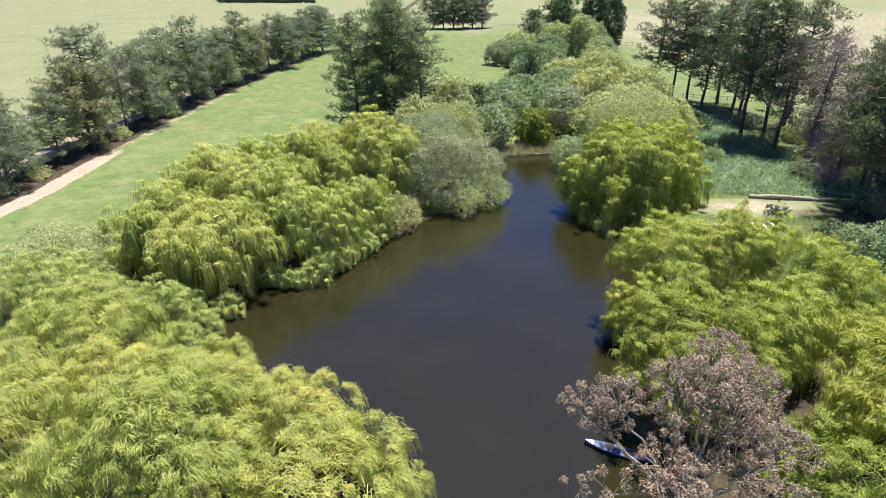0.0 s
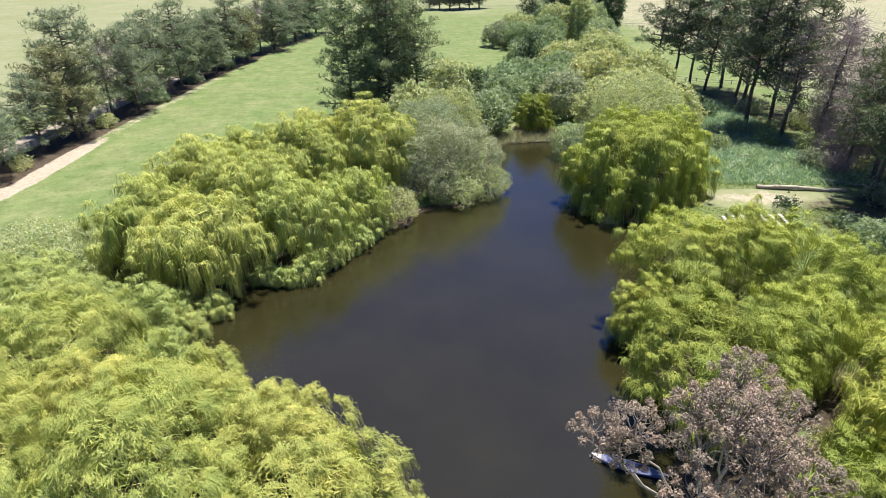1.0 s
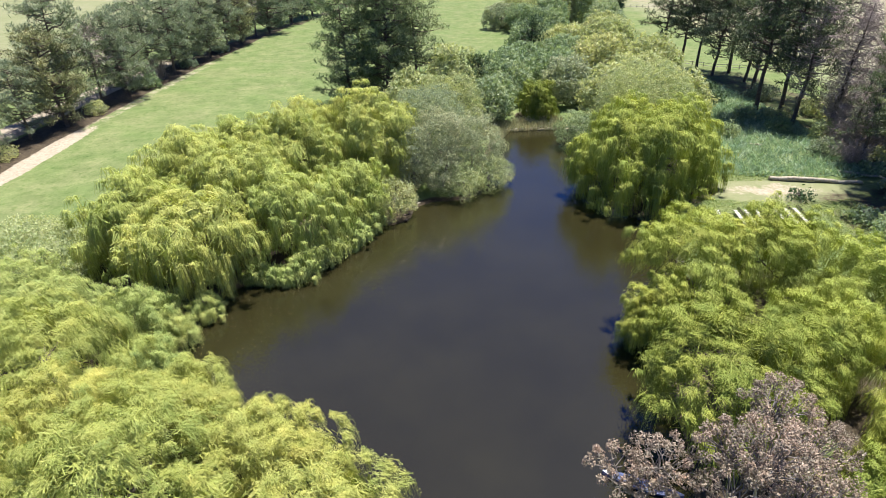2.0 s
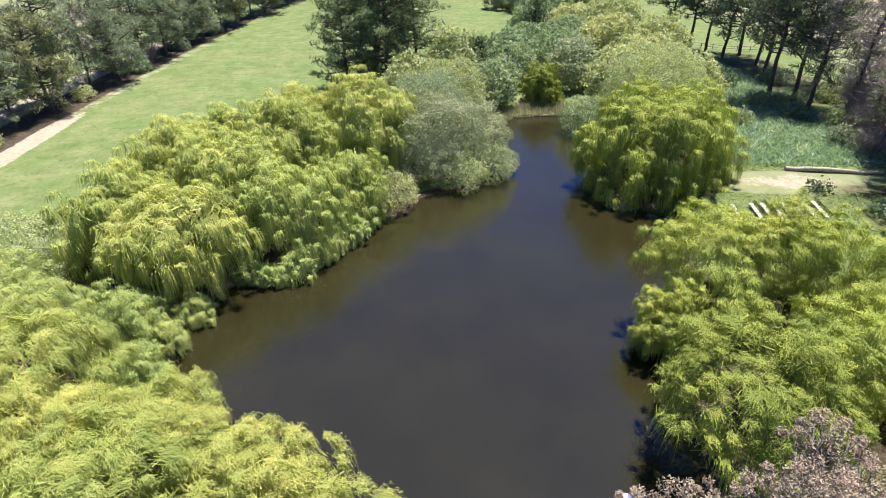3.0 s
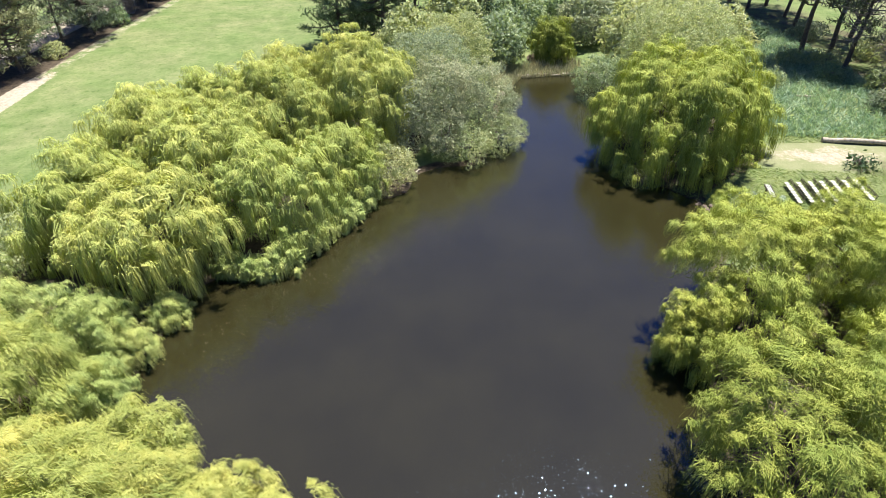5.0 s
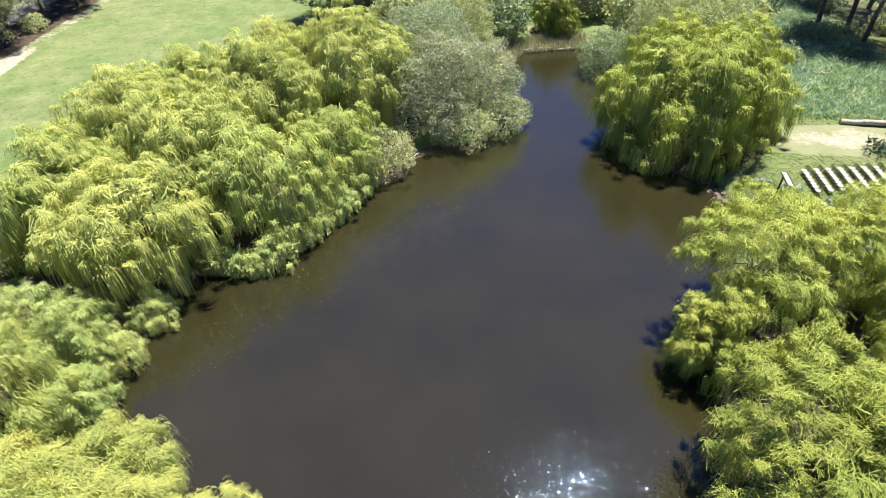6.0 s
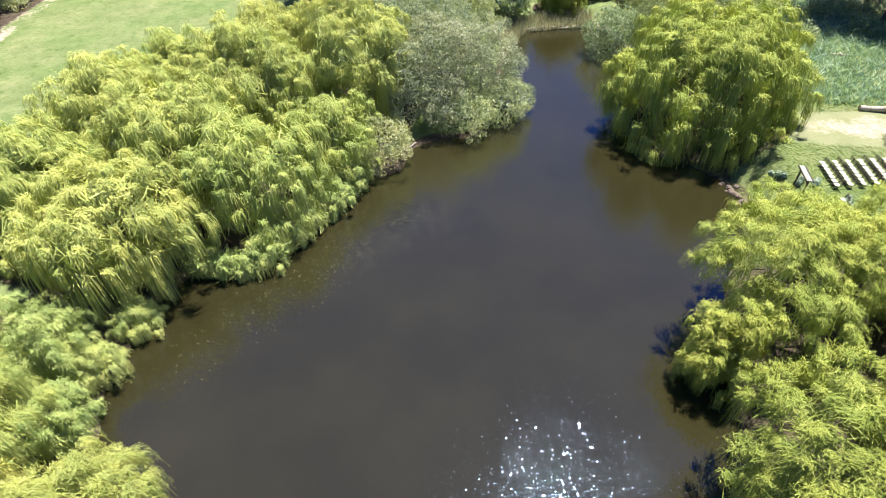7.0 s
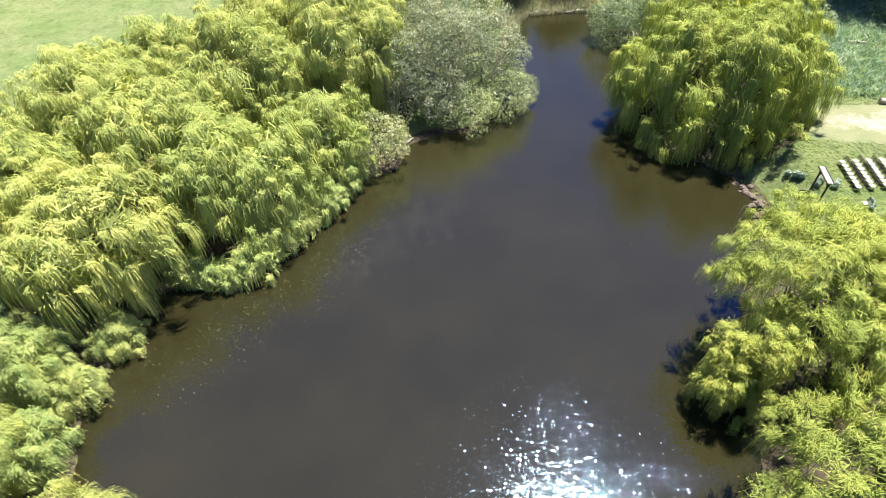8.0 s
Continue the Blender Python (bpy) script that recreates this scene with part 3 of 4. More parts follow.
# ---- willows ----
WILLOW = "weeping willow with bright yellow-green drooping foliage at the water"
LOW = "low young willow with pale green foliage hanging over the bank"
WILLOWS = [
    # x, y, R, H, material, density
    (-26.6, 56.0, 8.2, 11.8, M_WILLOW, 1.0, 0.12, 1.0, 0.70),
    (-18.4, 64.0, 8.0, 11.6, M_WILLOW, 1.0, 0.2),
    (-25, 66, 8.8, 13.6, M_WILLOW, 1.15),
    (-34, 61, 8.2, 11.6, M_WILLOW, 1.1),
    (-31.5, 71, 8.4, 13.4, M_WILLOW, 1.0),
    (-28, 79, 7.0, 12.6, M_WILLOW, 1.0),
    (-20.5, 86, 7.5, 13.8, M_WILLOW, 1.0),
    (-11, 83, 8.8, 15.4, M_WILLOW, 1.15),
    (-20, 77, 8.0, 14.2, M_WILLOW, 1.0),
    (-11.6, 72, 6.3, 9.0, M_WILLOW, 1.0),
    (-19, 25.0, 9.5, 11.4, M_WILLOW_PALE, 1.6),
    (-8.3, 22.2, 9.0, 9.4, M_WILLOW_PALE, 1.6),
    (-10.6, 28.6, 5.6, 9.5, M_WILLOW_PALE, 1.5),
    (-14.8, 31.0, 4.6, 8.4, M_WILLOW_PALE, 1.3),
    (-19.5, 33, 5.8, 8.6, M_WILLOW_PALE, 1.3),
    (-25.5, 32.5, 5.5, 9.0, M_WILLOW_PALE, 1.2),
    (-42.5, 50, 6.5, 7.5, M_WILLOW_COOL, 0.9),
    (-37, 46, 6.2, 8.0, M_WILLOW_COOL, 1.0),
    (-31, 38, 8.5, 9.5, M_WILLOW_PALE, 1.2),
    (-32, 24, 9.5, 12.0, M_WILLOW_PALE, 0.7),
    (-14, 10, 9.0, 12.0, M_WILLOW_PALE, 0.6),
    (20.0, 34.8, 8.1, 12.4, M_WILLOW_DEEP, 1.3, 0.44, 0.95, 0.93),
    (24.0, 49.2, 8.1, 12.4, M_WILLOW_GOLD, 1.3, 0.48, 1.0, 0.93),
    (32.0, 49.6, 6.2, 13.6, M_WILLOW_GOLD, 1.2, 0.35),
    (36.5, 45.5, 7.2, 11.5, M_WILLOW_GOLD, 1.1),
    (28.8, 38.5, 5.6, 11.0, M_WILLOW_GOLD, 1.0, 0.3),
    (28.8, 50.4, 5.0, 12.8, M_WILLOW_GOLD, 1.0, 0.4),
    (35, 31, 8.0, 12.5, M_WILLOW_GOLD, 0.7),
    (27.5, 25, 6.5, 7.0, M_WILLOW_DEEP, 1.0),
    (29.2, 80.6, 11.3, 15.0, M_WILLOW_GOLD, 1.3, 0.02, 1.05, 0.95),
    (19, 117, 4.8, 9.2, M_WILLOW_DEEP, 0.8),
]
LOW_WILLOWS = [
    (-25, 45.3, 3.0, 4.2, M_WILLOW_COOL), (-25, 40.8, 3.4, 4.6, M_WILLOW_COOL), (-23.6, 50.0, 2.8, 3.0, M_WILLOW_COOL), (-28, 46.5, 4.5, 6.5, M_WILLOW_COOL),
    # last one, in deep green, is added to darken the hollow between right-bank willows
    (-15.6, 57.4, 2.8, 3.8, M_WILLOW_COOL), (-14.0, 60.2, 2.6, 3.2, M_WILLOW_COOL), (-12.6, 62.6, 2.6, 3.4, M_WILLOW_COOL), (-11.0, 65.2, 2.9, 3.8, M_WILLOW_COOL), (-9.6, 68.2, 2.8, 3.4, M_WILLOW_COOL), (-18.2, 56.2, 2.2, 2.6, M_WILLOW_COOL), (-20.4, 56.6, 2.4, 3.0, M_WILLOW_COOL), (18.6, 45.4, 3.3, 8.2, M_WILLOW_GOLD), (25.6, 45.2, 3.4, 3.6, M_WILLOW_DEEP),
]
SHRUBS = [
    # x, y, R, H, material
    (0.2, 84.5, 5.2, 11.0, M_GREY), (4.6, 86.5, 5.0, 9.6, M_GREY), (0.2, 80.4, 3.6, 5.4, M_GREY), (7.0, 83.2, 3.7, 4.4, M_OLIVE), (2.8, 79.6, 3.4, 4.2, M_OLIVE), (-4.2, 81.5, 4.0, 8.6, M_GREY), (-6.8, 73.0, 3.8, 4.2, M_OLIVE), (-44, 56, 7.0, 6.0, M_OLIVE), (-2.5, 91, 6.5, 12.4, M_GREY), (1.5, 102, 6.0, 11.5, M_OLIVE),
    (33.5, 96, 8.4, 13.2, M_OLIVE), (24.6, 101, 4.6, 6.5, M_SHRUB), (43, 108, 6.5, 9.5, M_OLIVE), (33, 112, 6.5, 9.5, M_OLIVE), (40, 121, 7.5, 10.0, M_OLIVE), (14, 130, 6.0, 8.5, M_SHRUB), (10, 122, 5.0, 7.0, M_SHRUB),
    (27, 126, 6.0, 9.5, M_GREY), (26, 139, 6.5, 9.0, M_SHRUB), (39, 146, 7.5, 10.0, M_OLIVE), (20, 150, 7.0, 9.0, M_SHRUB), (34, 165, 7.5, 10.0, M_OLIVE), (25, 174, 7.0, 10.5, M_SHRUB), (48, 180, 8.0, 11.0, M_OLIVE),
    (33, 190, 6.5, 11.5, M_SHRUB), (37, 212, 6.5, 13.0, M_SHRUB), (52, 228, 6.5, 18.0, M_OLIVE), (23, 240, 7.5, 9.5, M_GREY), (31, 246, 7.5, 12.0, M_OLIVE), (42, 252, 8.0, 14.0, M_SHRUB), (57, 275, 7.0, 17.0, M_SHRUB), (2, 120, 6.2, 13.5, M_OLIVE), (-6, 108, 5.5, 11.0, M_OLIVE), (30, 152, 6.5, 9.0, M_SHRUB), (44, 160, 7.0, 12.0, M_OLIVE), (46, 133, 7.0, 11.5, M_OLIVE), (9, 114, 4.5, 8.0, M_SHRUB), (15, 137, 5.5, 10.0, M_SHRUB), (52, 196, 7.0, 13.0, M_SHRUB), (42, 228, 7.0, 16.0, M_OLIVE), (30, 230, 6.5, 10.0, M_SHRUB), (60, 246, 7.0, 15.0, M_SHRUB),
]
CYPRESSES = [(66, 268, 6.5, 28.0), (75, 274, 7.0, 30.0)]
# dark litter below each willow crown paints in the shade there
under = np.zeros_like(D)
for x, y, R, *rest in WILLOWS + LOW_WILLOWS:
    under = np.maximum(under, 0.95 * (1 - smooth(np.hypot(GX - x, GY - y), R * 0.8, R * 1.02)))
# the green channel's last term paints shade on the ground round the gum tree
cover = np.stack([np.clip(np.maximum.reduce([track * 0.85, gravel_road * 0.9, bank, sand, far_bare]), 0, 1), np.clip(np.maximum.reduce([under, litter_left * 0.85, litter_shade_right, (1 - smooth(D, 0.5, 2.2)) * 0.8, 0.9 * np.exp(-((GX - 20) ** 2 / 60 + (GY - 26) ** 2 / 90))]), 0, 1), np.clip(np.maximum(dry_far, 2.0 * sand), 0, 1), np.ones_like(D)], -1)
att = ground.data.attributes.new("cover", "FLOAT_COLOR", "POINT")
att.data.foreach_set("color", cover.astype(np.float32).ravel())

for x, y, R, H, mat, *rest in WILLOWS:
    CROWNS.append((np.array((x, y, ground_z(x, y) + H * 0.34)), np.array((R * 0.86, R * 0.86, H * 0.58))))
for x, y, R, H, mat in SHRUBS:
    CROWNS.append((np.array((x, y, ground_z(x, y) + H * 0.39)), np.array((R * 0.86, R * 0.86, H * 0.56))))
for x, y, R, H, mat, dens, *rest in WILLOWS:
    willow(x, y, R, H, mat, WILLOW, min(dens, 1.3), rest[1] if len(rest) > 1 else 1.0, low=rest[0] if rest else 0.05, fine=1.2 if y > 55 else 0.84, flare=rest[2] if len(rest) > 2 else 0.93)
for x, y, R, H, mat in LOW_WILLOWS:
    willow(x, y, R, H, mat, LOW, 1.0, 0.9, fine=0.84 if y < 55 else 1.1)

# ---- shrubs and broadleaf trees ----
KINDS = {M_GREY: "dense bushy tree with dull grey-green leaves", M_OLIVE: "rounded bushy tree with pale olive-green leaves", M_SHRUB: "dense bushy tree with mid-green leaves", M_CYPRESS: "tall dark green cypress with dense foliage"}
for x, y, R, H, mat in SHRUBS:
    shrub(x, y, R, H, mat, KINDS[mat], density=0.75 if y > 105 else 1.5, size=0.30 if y > 105 else 0.12, spread=2.2 if y > 105 else 1.4, lumps=0.3)
for x, y, R, H in CYPRESSES:
    shrub(x, y, R, H, M_CYPRESS, KINDS[M_CYPRESS], "cypress_tree", 0.4, 0.3, 0.12, M_BARK, 0.52, 1.8)


for i in range(9):
    shrub(-330 + 16 * i, 880 + rng.uniform(-4, 4), 9.0, 9.0, M_CYPRESS, "dark far hedgerow bush", "hedge_bush", 0.2, 0.9, spread=6.0)


def gum_tree(x, y, lobes):
    """Pale forking trunk; dry leaves in loose clumps."""
    z = ground_z(x, y)
    ob = place("gum_tree", x, y, z, "gum tree with dry brown leaves and pale forking branches", "tree")
    here = np.array((x, y, z))
    fork = np.array((-0.4, -0.6, 3.2))
    part_np("trunk", *tube(bent((0, 0, -0.4), fork, 0, 0.05), np.linspace(0.34, 0.24, 6), 9), M_BARK_PALE, ob, smooth=True)
    twigs, crown = Heap(), Heap()
    for cx, cy, cz, r in lobes:
        c = np.array((cx, cy, cz)) - here
        root = c - np.array((0, 0, r * 0.75))
        part_np("limb", *tube(bent(fork, root, 0.1, 0.12, 9), np.linspace(0.11, 0.045, 9), 7), M_BARK_PALE, ob, smooth=True)
        n = int((17 if cz > 11 else 7) * r * r)
        d = shell(n)
        d = d[d[:, 2] > -0.35]
        P = c + d * np.array((1, 1, 0.75)) * r * rng.uniform(0.66, 1.12, (len(d), 1))
        for p in P:
            twigs.add(*tube(bent(root + rng.normal(size=3) * 0.15, p, 0.12 * r, 0.10, 5), (0.036, 0.032, 0.026, 0.02, 0.01), 4))
        m = 120
        q = unit(rng.normal(size=(len(P) * m, 3))) * (np.repeat(rng.uniform(0.2, 0.4, len(P)), m) * rng.uniform(0.35, 1.0, len(P) * m) ** 0.6)[:, None]
        crown.add(*leaves(np.repeat(P, m, 0) + q, 0.06, -0.2, unit(q) + np.array((0, 0, 0.7)), 0.5))
    tagged(part_np("branchwork", *twigs.arrays(), M_BARK_GREY, ob), kind="stuff")
    part_np("crown", *crown.arrays(), M_BROWN, ob)
    return ob


gum_tree(16.1, 23.1, [(15.5, 23.6, 14.6, 1.5), (12.1, 21.0, 14.7, 1.4), (13.5, 20.4, 15.0, 1.9), (17.0, 22.4, 13.2, 1.6), (15.0, 19.8, 13.4, 1.8), (16.9, 19.1, 12.2, 1.7), (14.6, 18.0, 12.2, 1.5), (11.8, 19.4, 13.9, 1.3), (8.0, 21.7, 12.5, 1.3), (9.7, 21.5, 13.1, 1.5), (9.0, 20.9, 11.9, 1.1),
                      (11.1, 17.7, 12.4, 1.6), (10.9, 15.9, 12.0, 1.7), (8.6, 18.0, 10.4, 1.3), (15.2, 15.3, 11.9, 1.7), (7.0, 18.2, 9.8, 1.0)])

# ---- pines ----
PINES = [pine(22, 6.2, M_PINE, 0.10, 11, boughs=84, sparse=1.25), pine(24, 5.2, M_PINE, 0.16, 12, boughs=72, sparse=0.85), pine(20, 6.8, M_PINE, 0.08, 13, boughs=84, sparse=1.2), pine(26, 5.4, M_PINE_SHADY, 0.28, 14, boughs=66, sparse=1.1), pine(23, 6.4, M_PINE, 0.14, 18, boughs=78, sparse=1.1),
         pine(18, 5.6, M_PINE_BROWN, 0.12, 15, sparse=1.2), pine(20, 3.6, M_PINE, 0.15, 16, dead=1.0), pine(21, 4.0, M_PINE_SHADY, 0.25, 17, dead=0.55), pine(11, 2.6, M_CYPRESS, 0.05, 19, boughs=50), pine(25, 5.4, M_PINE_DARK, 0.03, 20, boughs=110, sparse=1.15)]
for k, text in ((5, "pine with browned yellowish needles beside the track"), (6, "dead leafless pine with pinkish grey twigs"), (7, "half-dead pine with bare lower branches"), (8, "small dark green conical conifer among bushes"), (9, "tall dense dark conifer with boughs down to the ground")):
    tagged(PINES[k], text)
spots = []
for i in range(27):
    y = 78 + i * 7.9
    spots.append((float(np.interp(y, (70, 175, 215, 265, 300), (-75, -73.5, -69.5, -63, -56))) + 2.2 * math.sin(i * 2.1), y, (0, 4, 2, 4, 5, 0, 7, 2, 0, 4, 1, 2)[i % 12] if i != 13 else 0, rng.uniform(0.72, 0.98) * (0.72 if i < 4 else 1.08 if i < 8 else 1.0)))
for x, y, k, s in ((-20.0, 126, 9, 0.98), (-11.5, 125, 9, 1.12), (-5.5, 128, 9, 0.95), (-15, 133, 9, 1.16)):
    spots.append((x, y, k, s))
for x, y, k in ((60, 164, 3), (62, 155, 3), (65, 151, 3), (66, 144, 1), (71, 146, 3), (68, 128, 7), (61, 112, 3), (64, 109, 3), (63, 103, 7), (67, 99, 6), (66, 92, 6), (70, 103, 6), (72, 97, 7), (73, 88, 7), (68, 85, 7), (61, 75, 3), (64.5, 80, 3), (58, 67, 3), (59, 61, 7), (63, 84, 7), (74, 120, 3), (70, 136, 3), (69, 81, 7), (75, 92, 3), (78, 100, 7)):
    spots.append((x, y, k, rng.uniform(0.9, 1.12) * (0.8 if 71 < y < 96 else 0.85 if y < 71 else 1.0)))
for x in (-10, -3, 4, 11, 18, 25):
    spots.append((x, 425 + rng.uniform(-5, 5), 0 if x % 2 else 2, 1.25))
for x, y, s in ((23, 157, 1.25), (5, 118, 0.8), (7.5, 121, 1.0), (46, 262, 2.0), (52, 268, 2.3), (38, 256, 1.7)):
    spots.append((x, y, 8, s))
used = {}
for x, y, k, s in spots:
    m = pose(x, y, ground_z(x, y), 0, 0, rng.uniform(0, 360))
    if k in used:
        f = s / used[k]
        copy_thing(PINES[k], m @ Matrix.Diagonal((f, f, f, 1)))
    else:
        PINES[k].matrix_basis = m @ Matrix.Diagonal((s * 1.12, s * 1.12, s, 1))
        used[k] = s


# ---- things on the banks ----
def box(bm, lo, hi):
    """A box between two corners, added to bm."""
    lo, hi = Vector(lo), Vector(hi)
    v = [bm.verts.new((x, y, z)) for x in (lo.x, hi.x) for y in (lo.y, hi.y) for z in (lo.z, hi.z)]
    for f in ((0, 1, 3, 2), (4, 6, 7, 5), (0, 4, 5, 1), (2, 3, 7, 6), (0, 2, 6, 4), (1, 5, 7, 3)):
        bm.faces.new([v[i] for i in f])


def beam(bm, a, b, w):
    """A square bar from a to b."""
    a, b = Vector(a), Vector(b)
    m = Matrix.Translation((a + b) / 2) @ (b - a).to_track_quat("Z", "X").to_matrix().to_4x4() @ Matrix.Diagonal((w, w, (b - a).length, 1))
    bmesh.ops.create_cube(bm, size=1.0, matrix=m)


def one_beam(name, a, b, w, mat, parent, label=""):
    bm = bmesh.new()
    beam(bm, a, b, w)
    bmesh.ops.bevel(bm, geom=bm.edges[:], offset=w * 0.12, segments=1, affect="EDGES")
    return part(name, bm, mat, parent, label)


def kayak():
    """A long two-seat kayak: hull, decked top, dark discs as cockpit openings with coamings. Bow towards +x."""
    ob = place("kayak", 0, 0, 0, "blue two-seat kayak with a white bow floating under branches", "boat")
    L, B, Dp, n, k = 5.4, 0.92, 0.34, 29, 9

    def half(t):
        return B / 2 * (1 - abs(t) ** 2.4) + 0.012

    def sheer(t):
        return Dp + 0.16 * abs(t) ** 3

    V, F = [], []
    for i in range(n):
        t = 2 * i / (n - 1) - 1
        for j in range(k):
            a = math.pi * j / (k - 1)
            V.append((t * L / 2, -math.cos(a) * half(t), sheer(t) - math.sin(a) ** 0.6 * sheer(t)))
    for i in range(n - 1):
        for j in range(k - 1):
            q = i * k + j
            F.append((q, q + k, q + k + 1, q + 1))
    part_np("hull", V, F, M_HULL, ob, "blue lower hull", True)

    def deck(name, t0, t1, mat, label):
        V, F, w, rows = [], [], 7, 22
        for i in range(rows):
            t = t0 + (t1 - t0) * i / (rows - 1)
            for j in range(w):
                u = 2 * j / (w - 1) - 1
                V.append((t * L / 2, u * (half(t) + 0.012), sheer(t) + 0.10 * (1 - u * u) * (1 - abs(t) ** 3)))
        for i in range(rows - 1):
            for j in range(w - 1):
                q = i * w + j
                F.append((q, q + w, q + w + 1, q + 1))
        part_np(name, V, F, mat, ob, label, True)

    deck("deck", -1.0, 0.74, M_HULL, "blue deck")
    deck("bow_deck", 0.74, 1.0, M_WHITE, "white bow")
    for x in (-1.0, 0.75):
        t = 2 * x / L
        bm = bmesh.new()
        # no hole in the deck: a flat dark disc paints the shade inside
        bmesh.ops.create_circle(bm, cap_ends=True, segments=20, radius=1.0, matrix=pose(x, 0, sheer(t) + 0.112) @ Matrix.Diagonal((0.42, 0.26, 1, 1)))
        shade_disc = part("cockpit", bm, M_DARK_WOOD, ob, "flat dark disc painted as the shaded opening")
        ring = [(x + 0.43 * math.cos(a), 0.27 * math.sin(a), sheer(t) + 0.115) for a in np.linspace(0, 2 * np.pi, 21)]
        part_np("coaming", *tube(ring, [0.022] * 21, 6), M_HULL, shade_disc, "", True)
    for side in (-1, 1):
        pts = [(t * L / 2, side * (half(t) + 0.015), sheer(t)) for t in np.linspace(-1, 1, n)]
        part_np("seam_strip", *tube(pts, [0.018] * n, 5), M_HULL, ob, "", True)
    return ob


kayak().matrix_basis = pose(13.85, 30.25, -0.10, 0, 0, 158)


def arbour():
    """A wedding arbour: two posts with braces on a ground frame, under a narrow top of long slats."""
    ob = place("wedding_arbour", 0, 0, 0, "dark wooden wedding arbour with a narrow slatted top on grass", "arbour")
    for y in (-1.05, 1.05):
        one_beam("post", (0, y, 0), (0, y, 2.5), 0.13, M_DARK_WOOD, ob)
        one_beam("brace", (0, y, 1.95), (0, y * 0.5, 2.47), 0.08, M_DARK_WOOD, ob)
        one_beam("foot", (-0.95, y, 0.06), (0.12, y, 0.06), 0.12, M_DARK_WOOD, ob)
        one_beam("cross_beam", (-0.3, y, 2.53), (0.3, y, 2.53), 0.10, M_DARK_WOOD, ob)
    for x in (-0.28, 0.28):
        one_beam("edge_beam", (x, -1.3, 2.60), (x, 1.3, 2.60), 0.10, M_DARK_WOOD, ob)
    for x in (-0.15, 0.0, 0.15):
        one_beam("slat", (x, -1.25, 2.62), (x, 1.25, 2.62), 0.055, M_WHITE, ob, "pale top slat")
    one_beam("sill", (-0.93, -1.0, 0.07), (-0.93, 1.0, 0.07), 0.11, M_DARK_WOOD, ob)
    return ob


arbour().matrix_basis = pose(32.75, 63.95, ground_z(32.75, 63.95), 0, 0, -11)


def chair():
    """A folding garden chair facing -x."""
    ob = place("garden_chair", 0, 0, 0, "dark folding garden chair with a white seat on grass", "chair", "chairs in rows before the arbour")
    bm = bmesh.new()
    box(bm, (-0.24, -0.245, 0.41), (0.20, 0.245, 0.47))
    bmesh.ops.bevel(bm, geom=bm.edges[:], offset=0.018, segments=2, affect="EDGES")
    part("seat", bm, M_CUSHION, ob, "white seat")
    for y in (-0.255, 0.255):
        one_beam("leg", (-0.20, y, 0), (0.20, y, 0.46), 0.035, M_DARK_WOOD, ob)
        one_beam("leg", (0.24, y, 0), (-0.18, y, 0.44), 0.035, M_DARK_WOOD, ob)
        one_beam("back_post", (0.20, y, 0.44), (0.32, y, 0.92), 0.035, M_DARK_WOOD, ob)
    for z, x in ((0.66, 0.262), (0.78, 0.292), (0.89, 0.32)):
        one_beam("back_slat", (x, -0.255, z), (x, 0.255, z), 0.05, M_DARK_WOOD, ob)
    return ob


first_chair = chair()
seats = [(37.0 + 1.28 * r, 68.0 - 0.62 * i + 0.10 * r) for r in range(7) for i in range(7)] + [(36.7, 62.0)]
for i, (x, y) in enumerate(seats):
    m = pose(x - 0.09 * ((68 - y) / 0.62), y, ground_z(x, y), 0, 0, rng.normal() * 3)
    if i:
        copy_thing(first_chair, m)
    else:
        first_chair.matrix_basis = m


def flower_pot(x, y, r):
    z = ground_z(x, y)
    ob = place("flower_arrangement", x, y, z, "white flowers and green leaves in a low pot on grass", "flowers", "flowers round the arbour")
    part_np("pot", *tube([(0, 0, 0), (0, 0, 0.12), (0, 0, 0.26)], (0.12, 0.17, 0.19), 10), M_RAIL, ob, smooth=True)
    d = shell(160)
    part_np("bloom", *leaves(np.array((0, 0, 0.42)) + d * r * rng.uniform(0.6, 1.05, (160, 1)), 0.09, 0, d, 0.5), M_PETAL, ob)
    part_np("foliage", *leaves(np.array((0, 0, 0.34)) + shell(120) * r * 1.1, 0.10), M_TALLGRASS, ob)
    return ob


for x, y, r in ((34.7, 64.7, 0.32), (35.1, 65.1, 0.26), (32.9, 66.7, 0.24), (32.6, 67.1, 0.28), (32.2, 67.6, 0.24), (33.9, 65.6, 0.28), (33.5, 65.2, 0.24), (33.7, 61.8, 0.34), (36.2, 61.8, 0.34), (36.5, 62.3, 0.26)):
    flower_pot(x, y, r)


def fallen_log(a, b, r, label):
    """A limbless trunk on the ground, a little uneven, with cut ends."""
    a, b = Vector((*a, ground_z(*a) + r * 0.85)), Vector((*b, ground_z(*b) + r * 0.85))
    ob = place("fallen_log", a.x, a.y, a.z, label, "log")
    line = bent((0, 0, 0), b - a, 0.05, 0.06, 10)
    V, F = tube(line, np.linspace(r * 1.1, r * 0.8, 10) * rng.uniform(0.93, 1.07, 10), 10)
    part_np("trunk", V, F, M_LOG, ob, smooth=True)
    for s, e in ((0, 1.1), (9, 0.8)):
        p = Vector(line[s])
        bm = bmesh.new()
        bmesh.ops.create_circle(bm, cap_ends=True, segments=10, radius=r * e, matrix=Matrix.Translation(p) @ (b - a).to_track_quat("Z", "X").to_matrix().to_4x4())
        part("cut_end", bm, M_BARK_PALE, ob, "pale cut end")
    return ob


